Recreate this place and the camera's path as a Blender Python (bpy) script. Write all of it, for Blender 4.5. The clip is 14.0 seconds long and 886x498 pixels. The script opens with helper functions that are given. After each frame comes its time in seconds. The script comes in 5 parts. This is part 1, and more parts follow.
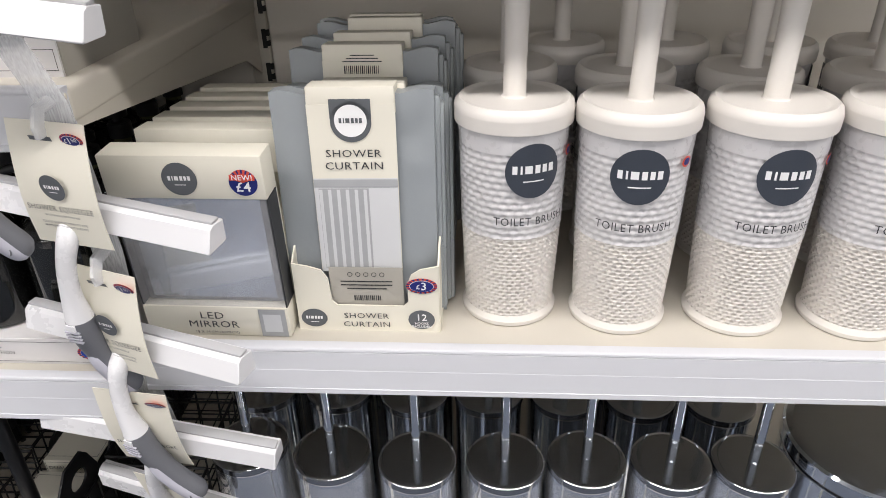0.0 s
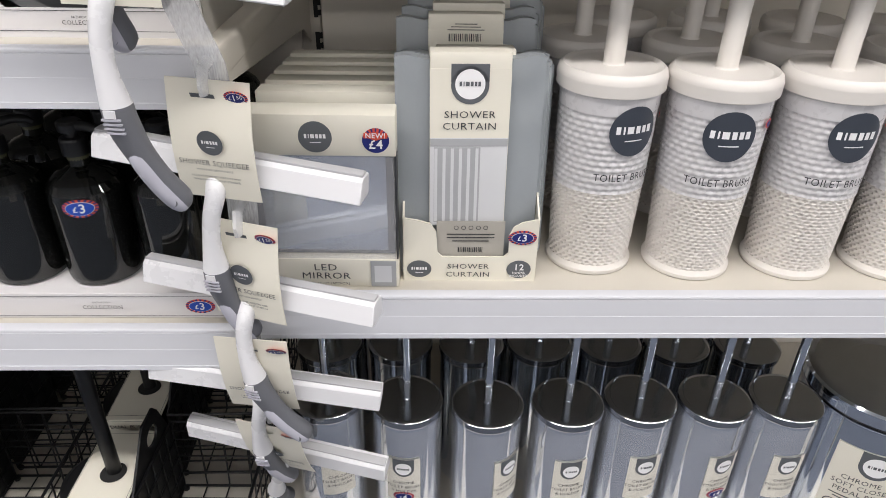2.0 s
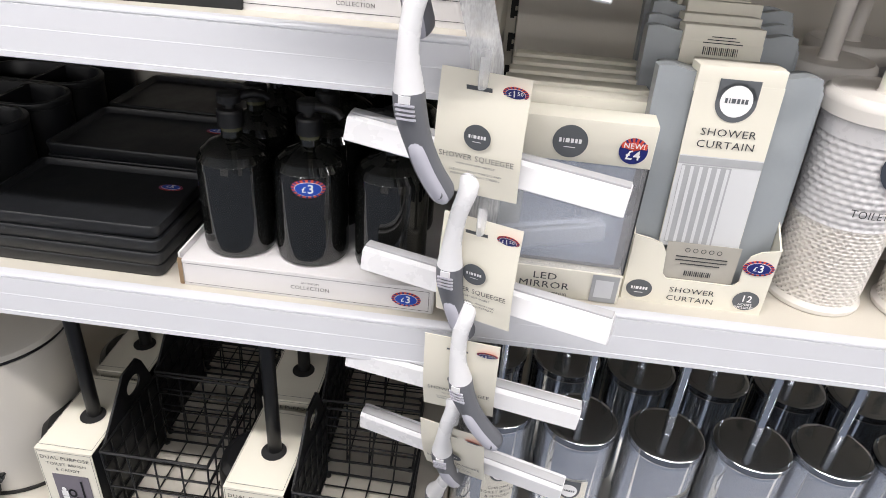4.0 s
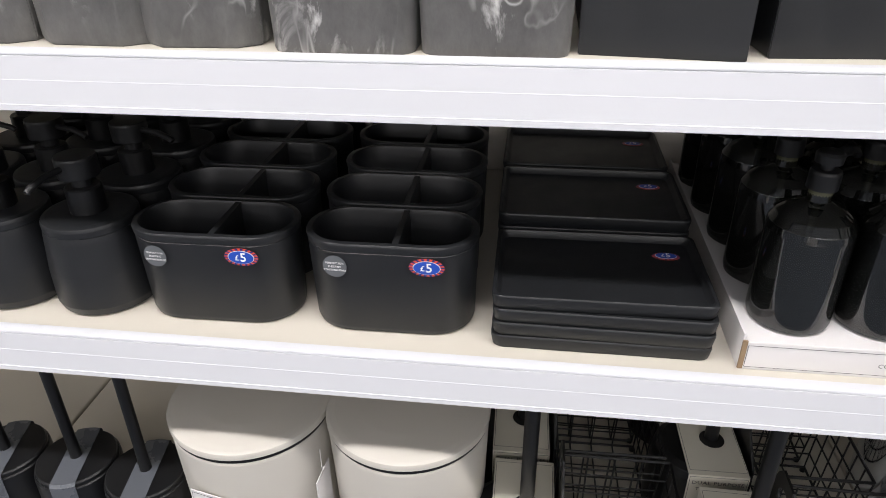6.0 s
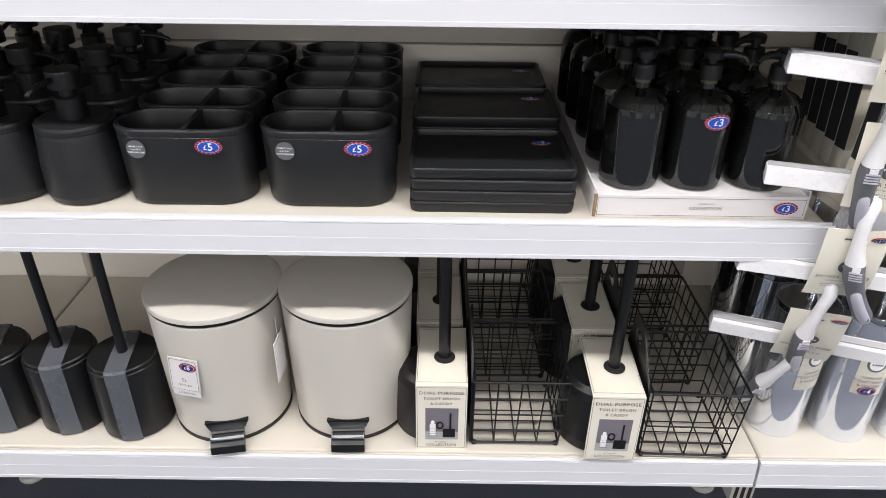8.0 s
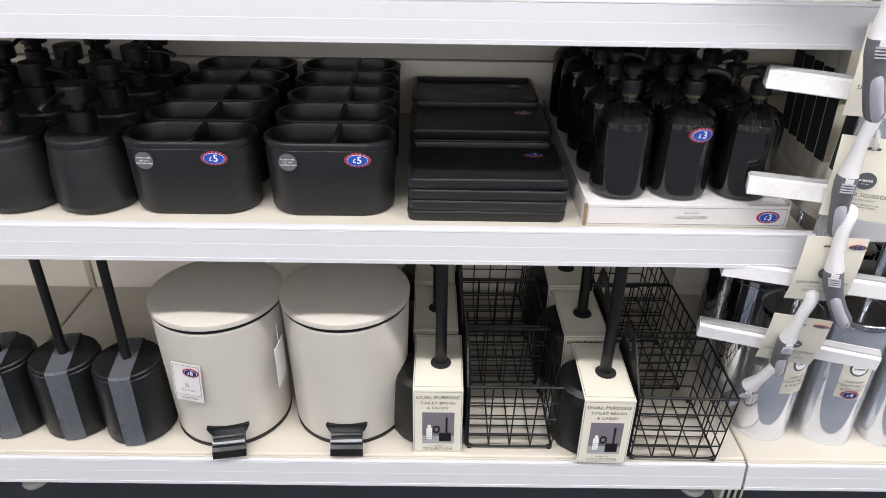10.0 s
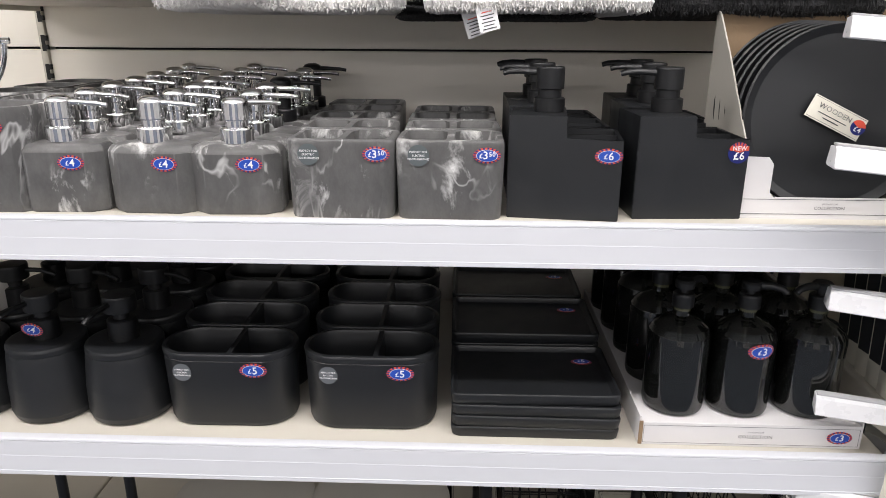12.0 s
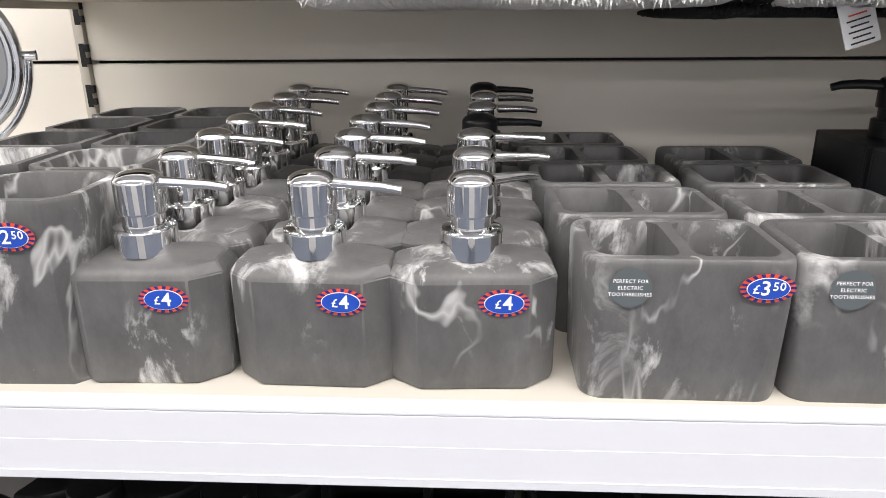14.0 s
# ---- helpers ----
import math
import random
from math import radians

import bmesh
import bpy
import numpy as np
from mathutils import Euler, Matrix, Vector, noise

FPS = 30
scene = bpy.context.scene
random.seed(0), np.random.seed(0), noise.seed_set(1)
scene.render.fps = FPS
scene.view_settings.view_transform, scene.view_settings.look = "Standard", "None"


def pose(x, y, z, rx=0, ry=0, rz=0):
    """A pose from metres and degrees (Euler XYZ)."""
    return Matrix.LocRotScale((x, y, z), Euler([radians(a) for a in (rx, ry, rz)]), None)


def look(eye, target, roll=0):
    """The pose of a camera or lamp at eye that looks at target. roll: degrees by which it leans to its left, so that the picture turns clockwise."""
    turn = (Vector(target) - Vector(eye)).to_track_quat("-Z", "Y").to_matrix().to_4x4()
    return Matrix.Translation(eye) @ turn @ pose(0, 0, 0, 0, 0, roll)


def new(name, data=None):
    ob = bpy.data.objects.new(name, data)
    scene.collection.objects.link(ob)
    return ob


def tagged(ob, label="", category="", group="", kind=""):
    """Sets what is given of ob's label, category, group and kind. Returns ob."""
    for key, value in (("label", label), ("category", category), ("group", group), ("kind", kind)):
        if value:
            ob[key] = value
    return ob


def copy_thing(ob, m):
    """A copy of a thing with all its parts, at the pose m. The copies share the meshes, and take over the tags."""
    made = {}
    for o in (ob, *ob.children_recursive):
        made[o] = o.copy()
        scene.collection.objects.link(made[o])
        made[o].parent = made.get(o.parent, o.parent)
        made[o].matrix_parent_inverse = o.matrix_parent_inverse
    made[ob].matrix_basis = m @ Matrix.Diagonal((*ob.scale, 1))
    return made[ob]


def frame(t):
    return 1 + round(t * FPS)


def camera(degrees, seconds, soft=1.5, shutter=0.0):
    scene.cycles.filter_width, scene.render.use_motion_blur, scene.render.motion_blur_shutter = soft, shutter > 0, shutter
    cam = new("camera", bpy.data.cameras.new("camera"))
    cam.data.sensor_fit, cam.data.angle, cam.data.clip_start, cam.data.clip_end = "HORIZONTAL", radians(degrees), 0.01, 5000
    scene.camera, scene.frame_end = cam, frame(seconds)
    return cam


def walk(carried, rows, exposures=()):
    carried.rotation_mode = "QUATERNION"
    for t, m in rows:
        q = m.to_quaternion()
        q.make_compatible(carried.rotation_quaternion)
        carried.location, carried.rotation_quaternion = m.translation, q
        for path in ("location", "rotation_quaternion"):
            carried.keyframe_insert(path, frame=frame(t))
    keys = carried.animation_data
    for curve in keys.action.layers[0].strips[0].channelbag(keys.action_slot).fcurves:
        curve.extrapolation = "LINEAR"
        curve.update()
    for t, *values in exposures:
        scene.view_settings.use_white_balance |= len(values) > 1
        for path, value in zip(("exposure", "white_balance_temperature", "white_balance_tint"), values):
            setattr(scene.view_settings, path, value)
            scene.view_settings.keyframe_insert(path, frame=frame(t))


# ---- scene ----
cam = camera(65.7, 14.0, soft=0.9)
# seconds, eye and aim in metres, roll in degrees
PATH = [
    (0, (-0.001, 0.083, 1.035), (-0.121, 1.826, 0.061), -1.4),
    (0.5, (-0.091, 0.049, 1.037), (-0.114, 1.771, 0.021), -1.0),
    (1, (-0.131, 0.027, 1.042), (-0.093, 1.742, 0.014), -0.4),
    (1.5, (-0.144, 0.019, 1.042), (-0.086, 1.733, 0.012), 0.3),
    (2, (-0.162, 0.016, 1.043), (-0.111, 1.731, 0.015), 1.0),
    (2.2, (-0.167, 0.015, 1.041), (-0.125, 1.734, 0.019), 1.3),
    (4.3, (-0.405, 0.04, 1.018), (-0.599, 1.75, -0.001), 4.4),
    (4.5, (-0.471, 0.093, 0.981), (-0.753, 1.824, 0.021), 2.8),
    (5, (-0.624, 0.15, 1.022), (-0.95, 1.867, 0.05), 1.6),
    (5.5, (-0.738, 0.132, 1.021), (-1.021, 1.853, 0.042), 0.6),
    (6, (-0.878, 0.07, 1.019), (-1.107, 1.8, 0.041), -0.6),
    (6.5, (-0.922, 0.008, 1.022), (-1.058, 1.739, 0.029), -0.7),
    (7, (-0.885, -0.062, 1.015), (-0.958, 1.673, 0.023), -0.5),
    (7.5, (-0.861, -0.131, 1.013), (-0.887, 1.595, 0.004), 0.3),
    (7.7, (-0.858, -0.156, 1.008), (-0.867, 1.567, -0.008), 0.6),
    (9.8, (-0.86, -0.213, 1.018), (-0.852, 1.515, 0.012), 0.9),
    (10, (-0.86, -0.213, 1.017), (-0.849, 1.532, 0.04), 0.9),
    (10.5, (-0.856, -0.206, 1.031), (-0.835, 1.589, 0.148), 1.0),
    (11, (-0.845, -0.201, 1.071), (-0.837, 1.649, 0.311), 0.9),
    (11.5, (-0.848, -0.197, 1.097), (-0.867, 1.689, 0.431), 0.7),
    (12, (-0.89, -0.144, 1.097), (-0.954, 1.758, 0.481), 0.3),
    (12.5, (-1.002, -0.034, 1.091), (-1.085, 1.88, 0.516), 0.0),
    (13, (-1.088, 0.074, 1.092), (-1.197, 1.985, 0.500), -0.2),
    (13.5, (-1.139, 0.187, 1.100), (-1.245, 2.096, 0.484), -0.4),
    (14, (-1.157, 0.249, 1.108), (-1.258, 2.151, 0.463), -0.5),
]
walk(cam, [(t, look(eye, target, roll)) for t, eye, target, roll in PATH],
     exposures=[(0, -0.40, 6750, 10), (2.2, -0.53, 6700, 10), (4.3, -0.15, 6700, 10), (10, -0.16, 6650, 10), (12, -0.26, 6700, 10), (14, -0.06, 6700, 10)])

# ---- world, lamps ----
world = bpy.data.worlds.new("shop_air")
scene.world = world
world.use_nodes = True
world.node_tree.nodes["Background"].inputs[0].default_value = (0.95, 0.97, 1.0, 1)
world.node_tree.nodes["Background"].inputs[1].default_value = 0.02


def ceiling_lamp(x, y, sx, sy, watts, colour):
    data = bpy.data.lights.new("ceiling_lamp", "AREA")
    data.shape, data.size, data.size_y, data.energy, data.color = "RECTANGLE", sx, sy, watts, colour
    new("ceiling_lamp", data).matrix_world = pose(x, y, 2.86)


for lamp_y, watts in ((-0.36, 92), (-3.4, 54), (-6.8, 92), (-10.5, 128), (-14.5, 150)):
    for lamp_x in (-4.2, -0.75, 2.7):
        ceiling_lamp(lamp_x, lamp_y, 3.3, 0.16, watts, (1.0, 0.975, 0.99))

# ---- materials ----


def nodes_of(m):
    m.use_nodes = True
    nt = m.node_tree
    return nt, nt.nodes["Principled BSDF"]


def put(nt, kind, **values):
    n = nt.nodes.new(kind)
    for key, v in values.items():
        n.inputs[key.replace("_", " ")].default_value = v
    return n


def paint(name, colour, rough=0.5, metal=0.0, vary=0.06, size=14.0, bump=0.05, grain=260.0, coat=0.0, wear=0.08, gloss=0.5):
    """A surface with soft variation of tone, fine relief and uneven gloss."""
    m = bpy.data.materials.new(name)
    nt, b = nodes_of(m)
    at = nt.nodes.new("ShaderNodeTexCoord")
    broad = put(nt, "ShaderNodeTexNoise", Scale=size, Detail=5.0, Roughness=0.6)
    fine = put(nt, "ShaderNodeTexNoise", Scale=grain, Detail=3.0)
    nt.links.new(at.outputs["Object"], broad.inputs["Vector"])
    nt.links.new(at.outputs["Object"], fine.inputs["Vector"])
    mix = nt.nodes.new("ShaderNodeMixRGB")
    mix.inputs[1].default_value = (*[c * (1 - vary) for c in colour], 1)
    mix.inputs[2].default_value = (*[min(1, c * (1 + vary)) for c in colour], 1)
    nt.links.new(broad.outputs["Fac"], mix.inputs[0])
    nt.links.new(mix.outputs[0], b.inputs["Base Color"])
    span = put(nt, "ShaderNodeMapRange", From_Min=0.3, From_Max=0.7, To_Min=max(0.02, rough - wear), To_Max=min(1, rough + wear))
    nt.links.new(broad.outputs["Fac"], span.inputs["Value"])
    nt.links.new(span.outputs[0], b.inputs["Roughness"])
    b.inputs["Metallic"].default_value = metal
    b.inputs["Coat Weight"].default_value = coat
    b.inputs["Specular IOR Level"].default_value = gloss
    if bump:
        rel = put(nt, "ShaderNodeBump", Strength=bump, Distance=0.002)
        nt.links.new(fine.outputs["Fac"], rel.inputs["Height"])
        nt.links.new(rel.outputs[0], b.inputs["Normal"])
    return m


def marble(name):
    """Dark grey cast stone with sparse white drifts."""
    m = bpy.data.materials.new(name)
    nt, b = nodes_of(m)
    at = nt.nodes.new("ShaderNodeTexCoord")
    info = nt.nodes.new("ShaderNodeObjectInfo")
    off = put(nt, "ShaderNodeVectorMath")
    off.operation = "MULTIPLY_ADD"
    off.inputs[1].default_value = (1, 1, 0.55)
    many = put(nt, "ShaderNodeVectorMath")
    many.operation = "SCALE"
    many.inputs[0].default_value = (37, 19, 53)
    nt.links.new(info.outputs["Random"], many.inputs["Scale"])
    nt.links.new(at.outputs["Object"], off.inputs[0])
    nt.links.new(many.outputs[0], off.inputs[2])
    streak = put(nt, "ShaderNodeTexNoise", Scale=26.0, Detail=9.0, Roughness=0.66, Distortion=0.5)
    wisp = put(nt, "ShaderNodeTexNoise", Scale=9.0, Detail=4.0, Roughness=0.5, Distortion=0.4)
    patch = put(nt, "ShaderNodeTexNoise", Scale=11.0, Detail=2.0, Distortion=0.4)
    cloud = put(nt, "ShaderNodeTexNoise", Scale=42.0, Detail=8.0, Roughness=0.72)
    for n in (streak, wisp, patch, cloud):
        nt.links.new(off.outputs[0], n.inputs["Vector"])
    drift = put(nt, "ShaderNodeMapRange", From_Min=0.52, From_Max=0.66, To_Min=0.0, To_Max=1.0)
    nt.links.new(streak.outputs["Fac"], drift.inputs["Value"])
    gate = put(nt, "ShaderNodeMapRange", From_Min=0.50, From_Max=0.60, To_Min=0.03, To_Max=1.0)
    nt.links.new(patch.outputs["Fac"], gate.inputs["Value"])
    line = nt.nodes.new("ShaderNodeValToRGB")
    e = line.color_ramp.elements
    e[0].position, e[0].color = 0.488, (0, 0, 0, 1)
    e[1].position, e[1].color = 0.500, (0.55, 0.55, 0.55, 1)
    k = e.new(0.512)
    k.color = (0, 0, 0, 1)
    nt.links.new(wisp.outputs["Fac"], line.inputs[0])
    both = nt.nodes.new("ShaderNodeMath")
    both.operation = "MAXIMUM"
    nt.links.new(drift.outputs[0], both.inputs[0])
    nt.links.new(line.outputs[0], both.inputs[1])
    mul = nt.nodes.new("ShaderNodeMath")
    mul.operation = "MULTIPLY"
    nt.links.new(both.outputs[0], mul.inputs[0])
    nt.links.new(gate.outputs[0], mul.inputs[1])
    stone = nt.nodes.new("ShaderNodeMixRGB")
    stone.inputs[1].default_value = (0.030, 0.0297, 0.0295, 1)
    stone.inputs[2].default_value = (0.160, 0.157, 0.154, 1)
    nt.links.new(cloud.outputs["Fac"], stone.inputs[0])
    mix = nt.nodes.new("ShaderNodeMixRGB")
    mix.inputs[2].default_value = (0.74, 0.735, 0.72, 1)
    nt.links.new(mul.outputs[0], mix.inputs[0])
    nt.links.new(stone.outputs[0], mix.inputs[1])
    nt.links.new(mix.outputs[0], b.inputs["Base Color"])
    b.inputs["Roughness"].default_value = 0.46
    b.inputs["Sheen Weight"].default_value = 0.10
    b.inputs["Sheen Roughness"].default_value = 0.45
    rel = put(nt, "ShaderNodeBump", Strength=0.16, Distance=0.002)
    nt.links.new(cloud.outputs["Fac"], rel.inputs["Height"])
    nt.links.new(rel.outputs[0], b.inputs["Normal"])
    return m


def clear(name, colour, rough, alpha_mix, uneven=0.3, gloss=0.5):
    """Thin clear plastic film: mostly see-through, with gloss."""
    m = bpy.data.materials.new(name)
    nt, b = nodes_of(m)
    b.inputs["Base Color"].default_value = (*colour, 1)
    b.inputs["Roughness"].default_value = rough
    b.inputs["Specular IOR Level"].default_value = gloss
    thin = nt.nodes.new("ShaderNodeBsdfTransparent")
    mix = nt.nodes.new("ShaderNodeMixShader")
    grain = put(nt, "ShaderNodeTexNoise", Scale=60.0, Detail=4.0)
    span = put(nt, "ShaderNodeMapRange", From_Min=0.3, From_Max=0.7, To_Min=alpha_mix * (1 - uneven), To_Max=min(1.0, alpha_mix * (1 + uneven)))
    nt.links.new(grain.outputs["Fac"], span.inputs["Value"])
    nt.links.new(span.outputs[0], mix.inputs[0])
    nt.links.new(thin.outputs[0], mix.inputs[1])
    nt.links.new(b.outputs[0], mix.inputs[2])
    nt.links.new(mix.outputs[0], nt.nodes["Material Output"].inputs["Surface"])
    return m


# One enamel in two tones: panels lightened, decks darkened, in place of light.
CREAM = paint("cream_enamel", (0.555, 0.522, 0.455), 0.42, vary=0.025, size=6, bump=0.03)
PANEL = paint("lit_panel_enamel", (0.86, 0.815, 0.735), 0.5, vary=0.03, size=3, bump=0.03)
RAIL = paint("white_ticket_rail", (0.59, 0.60, 0.632), 0.5, vary=0.012, size=3, bump=0.015)
STEEL_SLOT = paint("slot_shadow_black", (0.012, 0.012, 0.012), 0.7)
CARPET = paint("blue_grey_carpet", (0.10, 0.115, 0.145), 0.95, vary=0.4, size=330, bump=0.8, grain=700)
WALL = paint("painted_wall", (0.58, 0.575, 0.565), 0.8, vary=0.04, size=2)
CEILING = paint("ceiling_tile", (0.8, 0.8, 0.79), 0.9, vary=0.03, size=3)
MARBLE = marble("grey_marbled_resin")
# The blue in this chrome stands in for bluish surroundings it would mirror.
CHROME = paint("reflection_tinted_chrome", (0.82, 0.86, 0.92), 0.06, 1.0, vary=0.01, bump=0.0, wear=0.03)
POLISH = paint("polished_pump_chrome", (0.90, 0.90, 0.905), 0.05, 1.0, vary=0.01, bump=0.0, wear=0.02)
BLACK = paint("matt_black_resin", (0.0098, 0.0108, 0.0125), 0.43, vary=0.1, size=20, bump=0.04, gloss=0.5)
BLACKDEEP = paint("black_plastic", (0.0052, 0.0055, 0.0064), 0.40, vary=0.1, bump=0.03, gloss=0.45)
GLASS = paint("dark_smoked_glass", (0.0055, 0.006, 0.006), 0.06, vary=0.2, bump=0.0, coat=0.4, wear=0.03)
OLIVE = paint("olive_bottle_neck", (0.085, 0.085, 0.05), 0.2, vary=0.1, bump=0.0)
CARD = paint("white_card", (0.68, 0.665, 0.665), 0.6, vary=0.02, bump=0.03)
GREYBOARD = paint("grey_board", (0.40, 0.38, 0.335), 0.7, vary=0.06, bump=0.05)
KRAFT = paint("brown_card", (0.25, 0.17, 0.10), 0.8, vary=0.1, bump=0.1)
PAPER = paint("cream_card", (0.74, 0.71, 0.61), 0.55, vary=0.02, bump=0.02)
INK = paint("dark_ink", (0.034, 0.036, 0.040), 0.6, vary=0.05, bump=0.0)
SLATE = paint("slate_ink", (0.10, 0.108, 0.118), 0.55, vary=0.04, bump=0.0)
NAVY = paint("navy_ink", (0.012, 0.020, 0.16), 0.35, vary=0.03, bump=0.0)
BLUE = paint("blue_ink", (0.012, 0.065, 0.42), 0.35, vary=0.03, bump=0.0)
RED = paint("red_orange_ink", (0.70, 0.085, 0.05), 0.35, vary=0.03, bump=0.0)
WHITE = paint("white_ink", (0.84, 0.84, 0.84), 0.4, vary=0.01, bump=0.0)
GREIGE = paint("putty_enamel", (0.55, 0.525, 0.475), 0.36, vary=0.025, size=8, bump=0.03)
IVORY = paint("ivory_plastic", (0.70, 0.668, 0.625), 0.38, vary=0.02, bump=0.02)
FROST = paint("frosted_wrap", (0.61, 0.60, 0.605), 0.28, vary=0.05, size=40, bump=0.05, coat=0.3)
FABRIC = paint("blue_grey_sheet", (0.29, 0.315, 0.33), 0.34, vary=0.06, size=18, bump=0.15, grain=90)
DULL = paint("grey_band", (0.090, 0.098, 0.112), 0.3, vary=0.06, bump=0.03)
PHOTO = paint("silver_grey_print", (0.38, 0.39, 0.40), 0.5, vary=0.1, size=50, bump=0.0)
PHOTOLIGHT = paint("pale_grey_print", (0.62, 0.63, 0.64), 0.5, vary=0.05, bump=0.0)
PRINTDARK = paint("dark_grey_print", (0.17, 0.155, 0.18), 0.5, vary=0.12, size=50, bump=0.0)
# Silvering darkened in its colour, in place of dark reflections.
SILVER = paint("darkened_mirror_face", (0.52, 0.54, 0.55), 0.05, 1.0, vary=0.03, bump=0.0)
# Blue tint imitates a bluish reflection in the boxed mirror.
MIRROR = paint("mirror_face", (0.74, 0.81, 0.91), 0.08, 1.0, vary=0.03, bump=0.0)
WHITEPLASTIC = paint("white_plastic", (0.72, 0.72, 0.735), 0.3, vary=0.015, bump=0.02)
GREYGRIP = paint("grey_rubber_grip", (0.135, 0.14, 0.155), 0.55, vary=0.05, bump=0.1)
PALEGRIP = paint("pale_grey_grip", (0.46, 0.46, 0.52), 0.5, vary=0.04, bump=0.06)
BLADE = paint("grey_rubber_blade", (0.42, 0.42, 0.43), 0.6, vary=0.04)
CLEAR = clear("clear_strip_plastic", (0.85, 0.86, 0.87), 0.15, 0.42)
SMOKE = clear("smoked_glass", (0.006, 0.0065, 0.006), 0.03, 0.86, 0.03, 1.0)
FILM = clear("shrink_film", (0.8, 0.8, 0.82), 0.08, 0.16)
TOWELWHITE = paint("white_terry", (0.82, 0.80, 0.78), 0.95, vary=0.08, size=120, bump=1.0, grain=420)
TOWELGREY = paint("pale_grey_terry", (0.55, 0.54, 0.54), 0.95, vary=0.1, size=120, bump=1.0, grain=420)
TOWELBLACK = paint("black_terry", (0.012, 0.012, 0.013), 0.95, vary=0.3, size=120, bump=1.0, grain=420)
FOOTGREY = paint("grey_foot_plastic", (0.45, 0.45, 0.42), 0.5)
# Polished chrome with the dark reflection of the shelf above put into its colour.
CHROMELID = paint("darkened_lid_chrome", (0.50, 0.51, 0.53), 0.12, 1.0, vary=0.06, size=25, bump=0.02)

# ---- building tools ----


def finish(name, bm, mats, sharp=38):
    bmesh.ops.recalc_face_normals(bm, faces=bm.faces[:])
    me = bpy.data.meshes.new(name)
    bm.to_mesh(me)
    bm.free()
    for m in (mats if isinstance(mats, (list, tuple)) else [mats]):
        me.materials.append(m)
    me.polygons.foreach_set("use_smooth", [True] * len(me.polygons))
    me.set_sharp_from_angle(angle=radians(sharp))
    return me


def part(name, bm, material, parent, label="", at=None):
    """One mesh object under a thing or under a part."""
    me = bm if isinstance(bm, bpy.types.Mesh) else finish(name, bm, material)
    ob = new(name, me)
    ob.parent = parent
    if at is not None:
        ob.matrix_basis = at
    if label:
        tagged(ob, label)
    return ob


def thing(name, label, category, m=None, group="", kind=""):
    ob = new(name)
    ob.empty_display_size = 0.02
    if m is not None:
        ob.matrix_basis = m
    return tagged(ob, label, category, group, kind)


def block(bm, x0, x1, y0, y1, z0, z1, bevel=0.0, segments=2, mat=0):
    made = bmesh.ops.create_cube(bm, size=1)["verts"]
    for v in made:
        v.co = Vector((x0 + (v.co.x + 0.5) * (x1 - x0), y0 + (v.co.y + 0.5) * (y1 - y0), z0 + (v.co.z + 0.5) * (z1 - z0)))
    faces = {f for v in made for f in v.link_faces}
    for f in faces:
        f.material_index = mat
    if bevel:
        edges = list({e for v in made for e in v.link_edges})
        bmesh.ops.bevel(bm, geom=edges, offset=bevel, segments=segments, affect="EDGES", profile=0.5)
    return bm


def one_block(*args, **kw):
    return block(bmesh.new(), *args, **kw)


def loft(bm, rings, close_first=True, close_last=True, mat=0):
    rows = [[bm.verts.new(p) for p in ring] for ring in rings]
    n = len(rows[0])
    for a, b in zip(rows, rows[1:]):
        for i in range(n):
            bm.faces.new((a[i], a[(i + 1) % n], b[(i + 1) % n], b[i])).material_index = mat
    if close_first:
        bm.faces.new(rows[0][::-1]).material_index = mat
    if close_last:
        bm.faces.new(rows[-1]).material_index = mat
    return rows


def lathe(bm, profile, n=32, cx=0.0, cy=0.0, close=True, mat=0):
    dense = [profile[0]]
    for (ra, za), (rb, zb) in zip(profile, profile[1:]):
        span = math.hypot(rb - ra, zb - za)
        if span > 0.006:
            for q in (0.0007 / span, 1 - 0.0007 / span):
                dense.append((ra + (rb - ra) * q, za + (zb - za) * q))
        dense.append((rb, zb))
    rings = [[(cx + r * math.cos(2 * math.pi * i / n), cy + r * math.sin(2 * math.pi * i / n), z) for i in range(n)] for r, z in dense]
    loft(bm, rings, close, close, mat)
    return bm


def tube(bm, points, radius, n=8, mat=0, flat=1.0):
    """A round bar along points; radius may be one number or one for each point."""
    pts = [Vector(p) for p in points]
    radii = radius if isinstance(radius, (list, tuple)) else [radius] * len(pts)
    rings = []
    side = None
    for i, p in enumerate(pts):
        way = (pts[min(i + 1, len(pts) - 1)] - pts[max(i - 1, 0)]).normalized()
        if side is None:
            side = way.orthogonal().normalized()
        side = (side - way * side.dot(way)).normalized()
        up = way.cross(side)
        rings.append([p + (side * math.cos(2 * math.pi * k / n) + up * math.sin(2 * math.pi * k / n) * flat) * radii[i] for k in range(n)])
    loft(bm, rings, mat=mat)
    return bm


def eased(points, radii, n=4):
    """More points along a smooth curve through the given ones, with their radii."""
    rows = [Vector((*p, r)) for p, r in zip(points, radii)]
    rows = [rows[0]] + rows + [rows[-1]]
    out = []
    for a, b, c, d in zip(rows, rows[1:], rows[2:], rows[3:]):
        for k in range(n):
            t = k / n
            out.append(0.5 * (2 * b + (c - a) * t + (2 * a - 5 * b + 4 * c - d) * t * t + (3 * b - a - 3 * c + d) * t ** 3))
    out.append(rows[-1])
    return [tuple(v[:3]) for v in out], [v[3] for v in out]


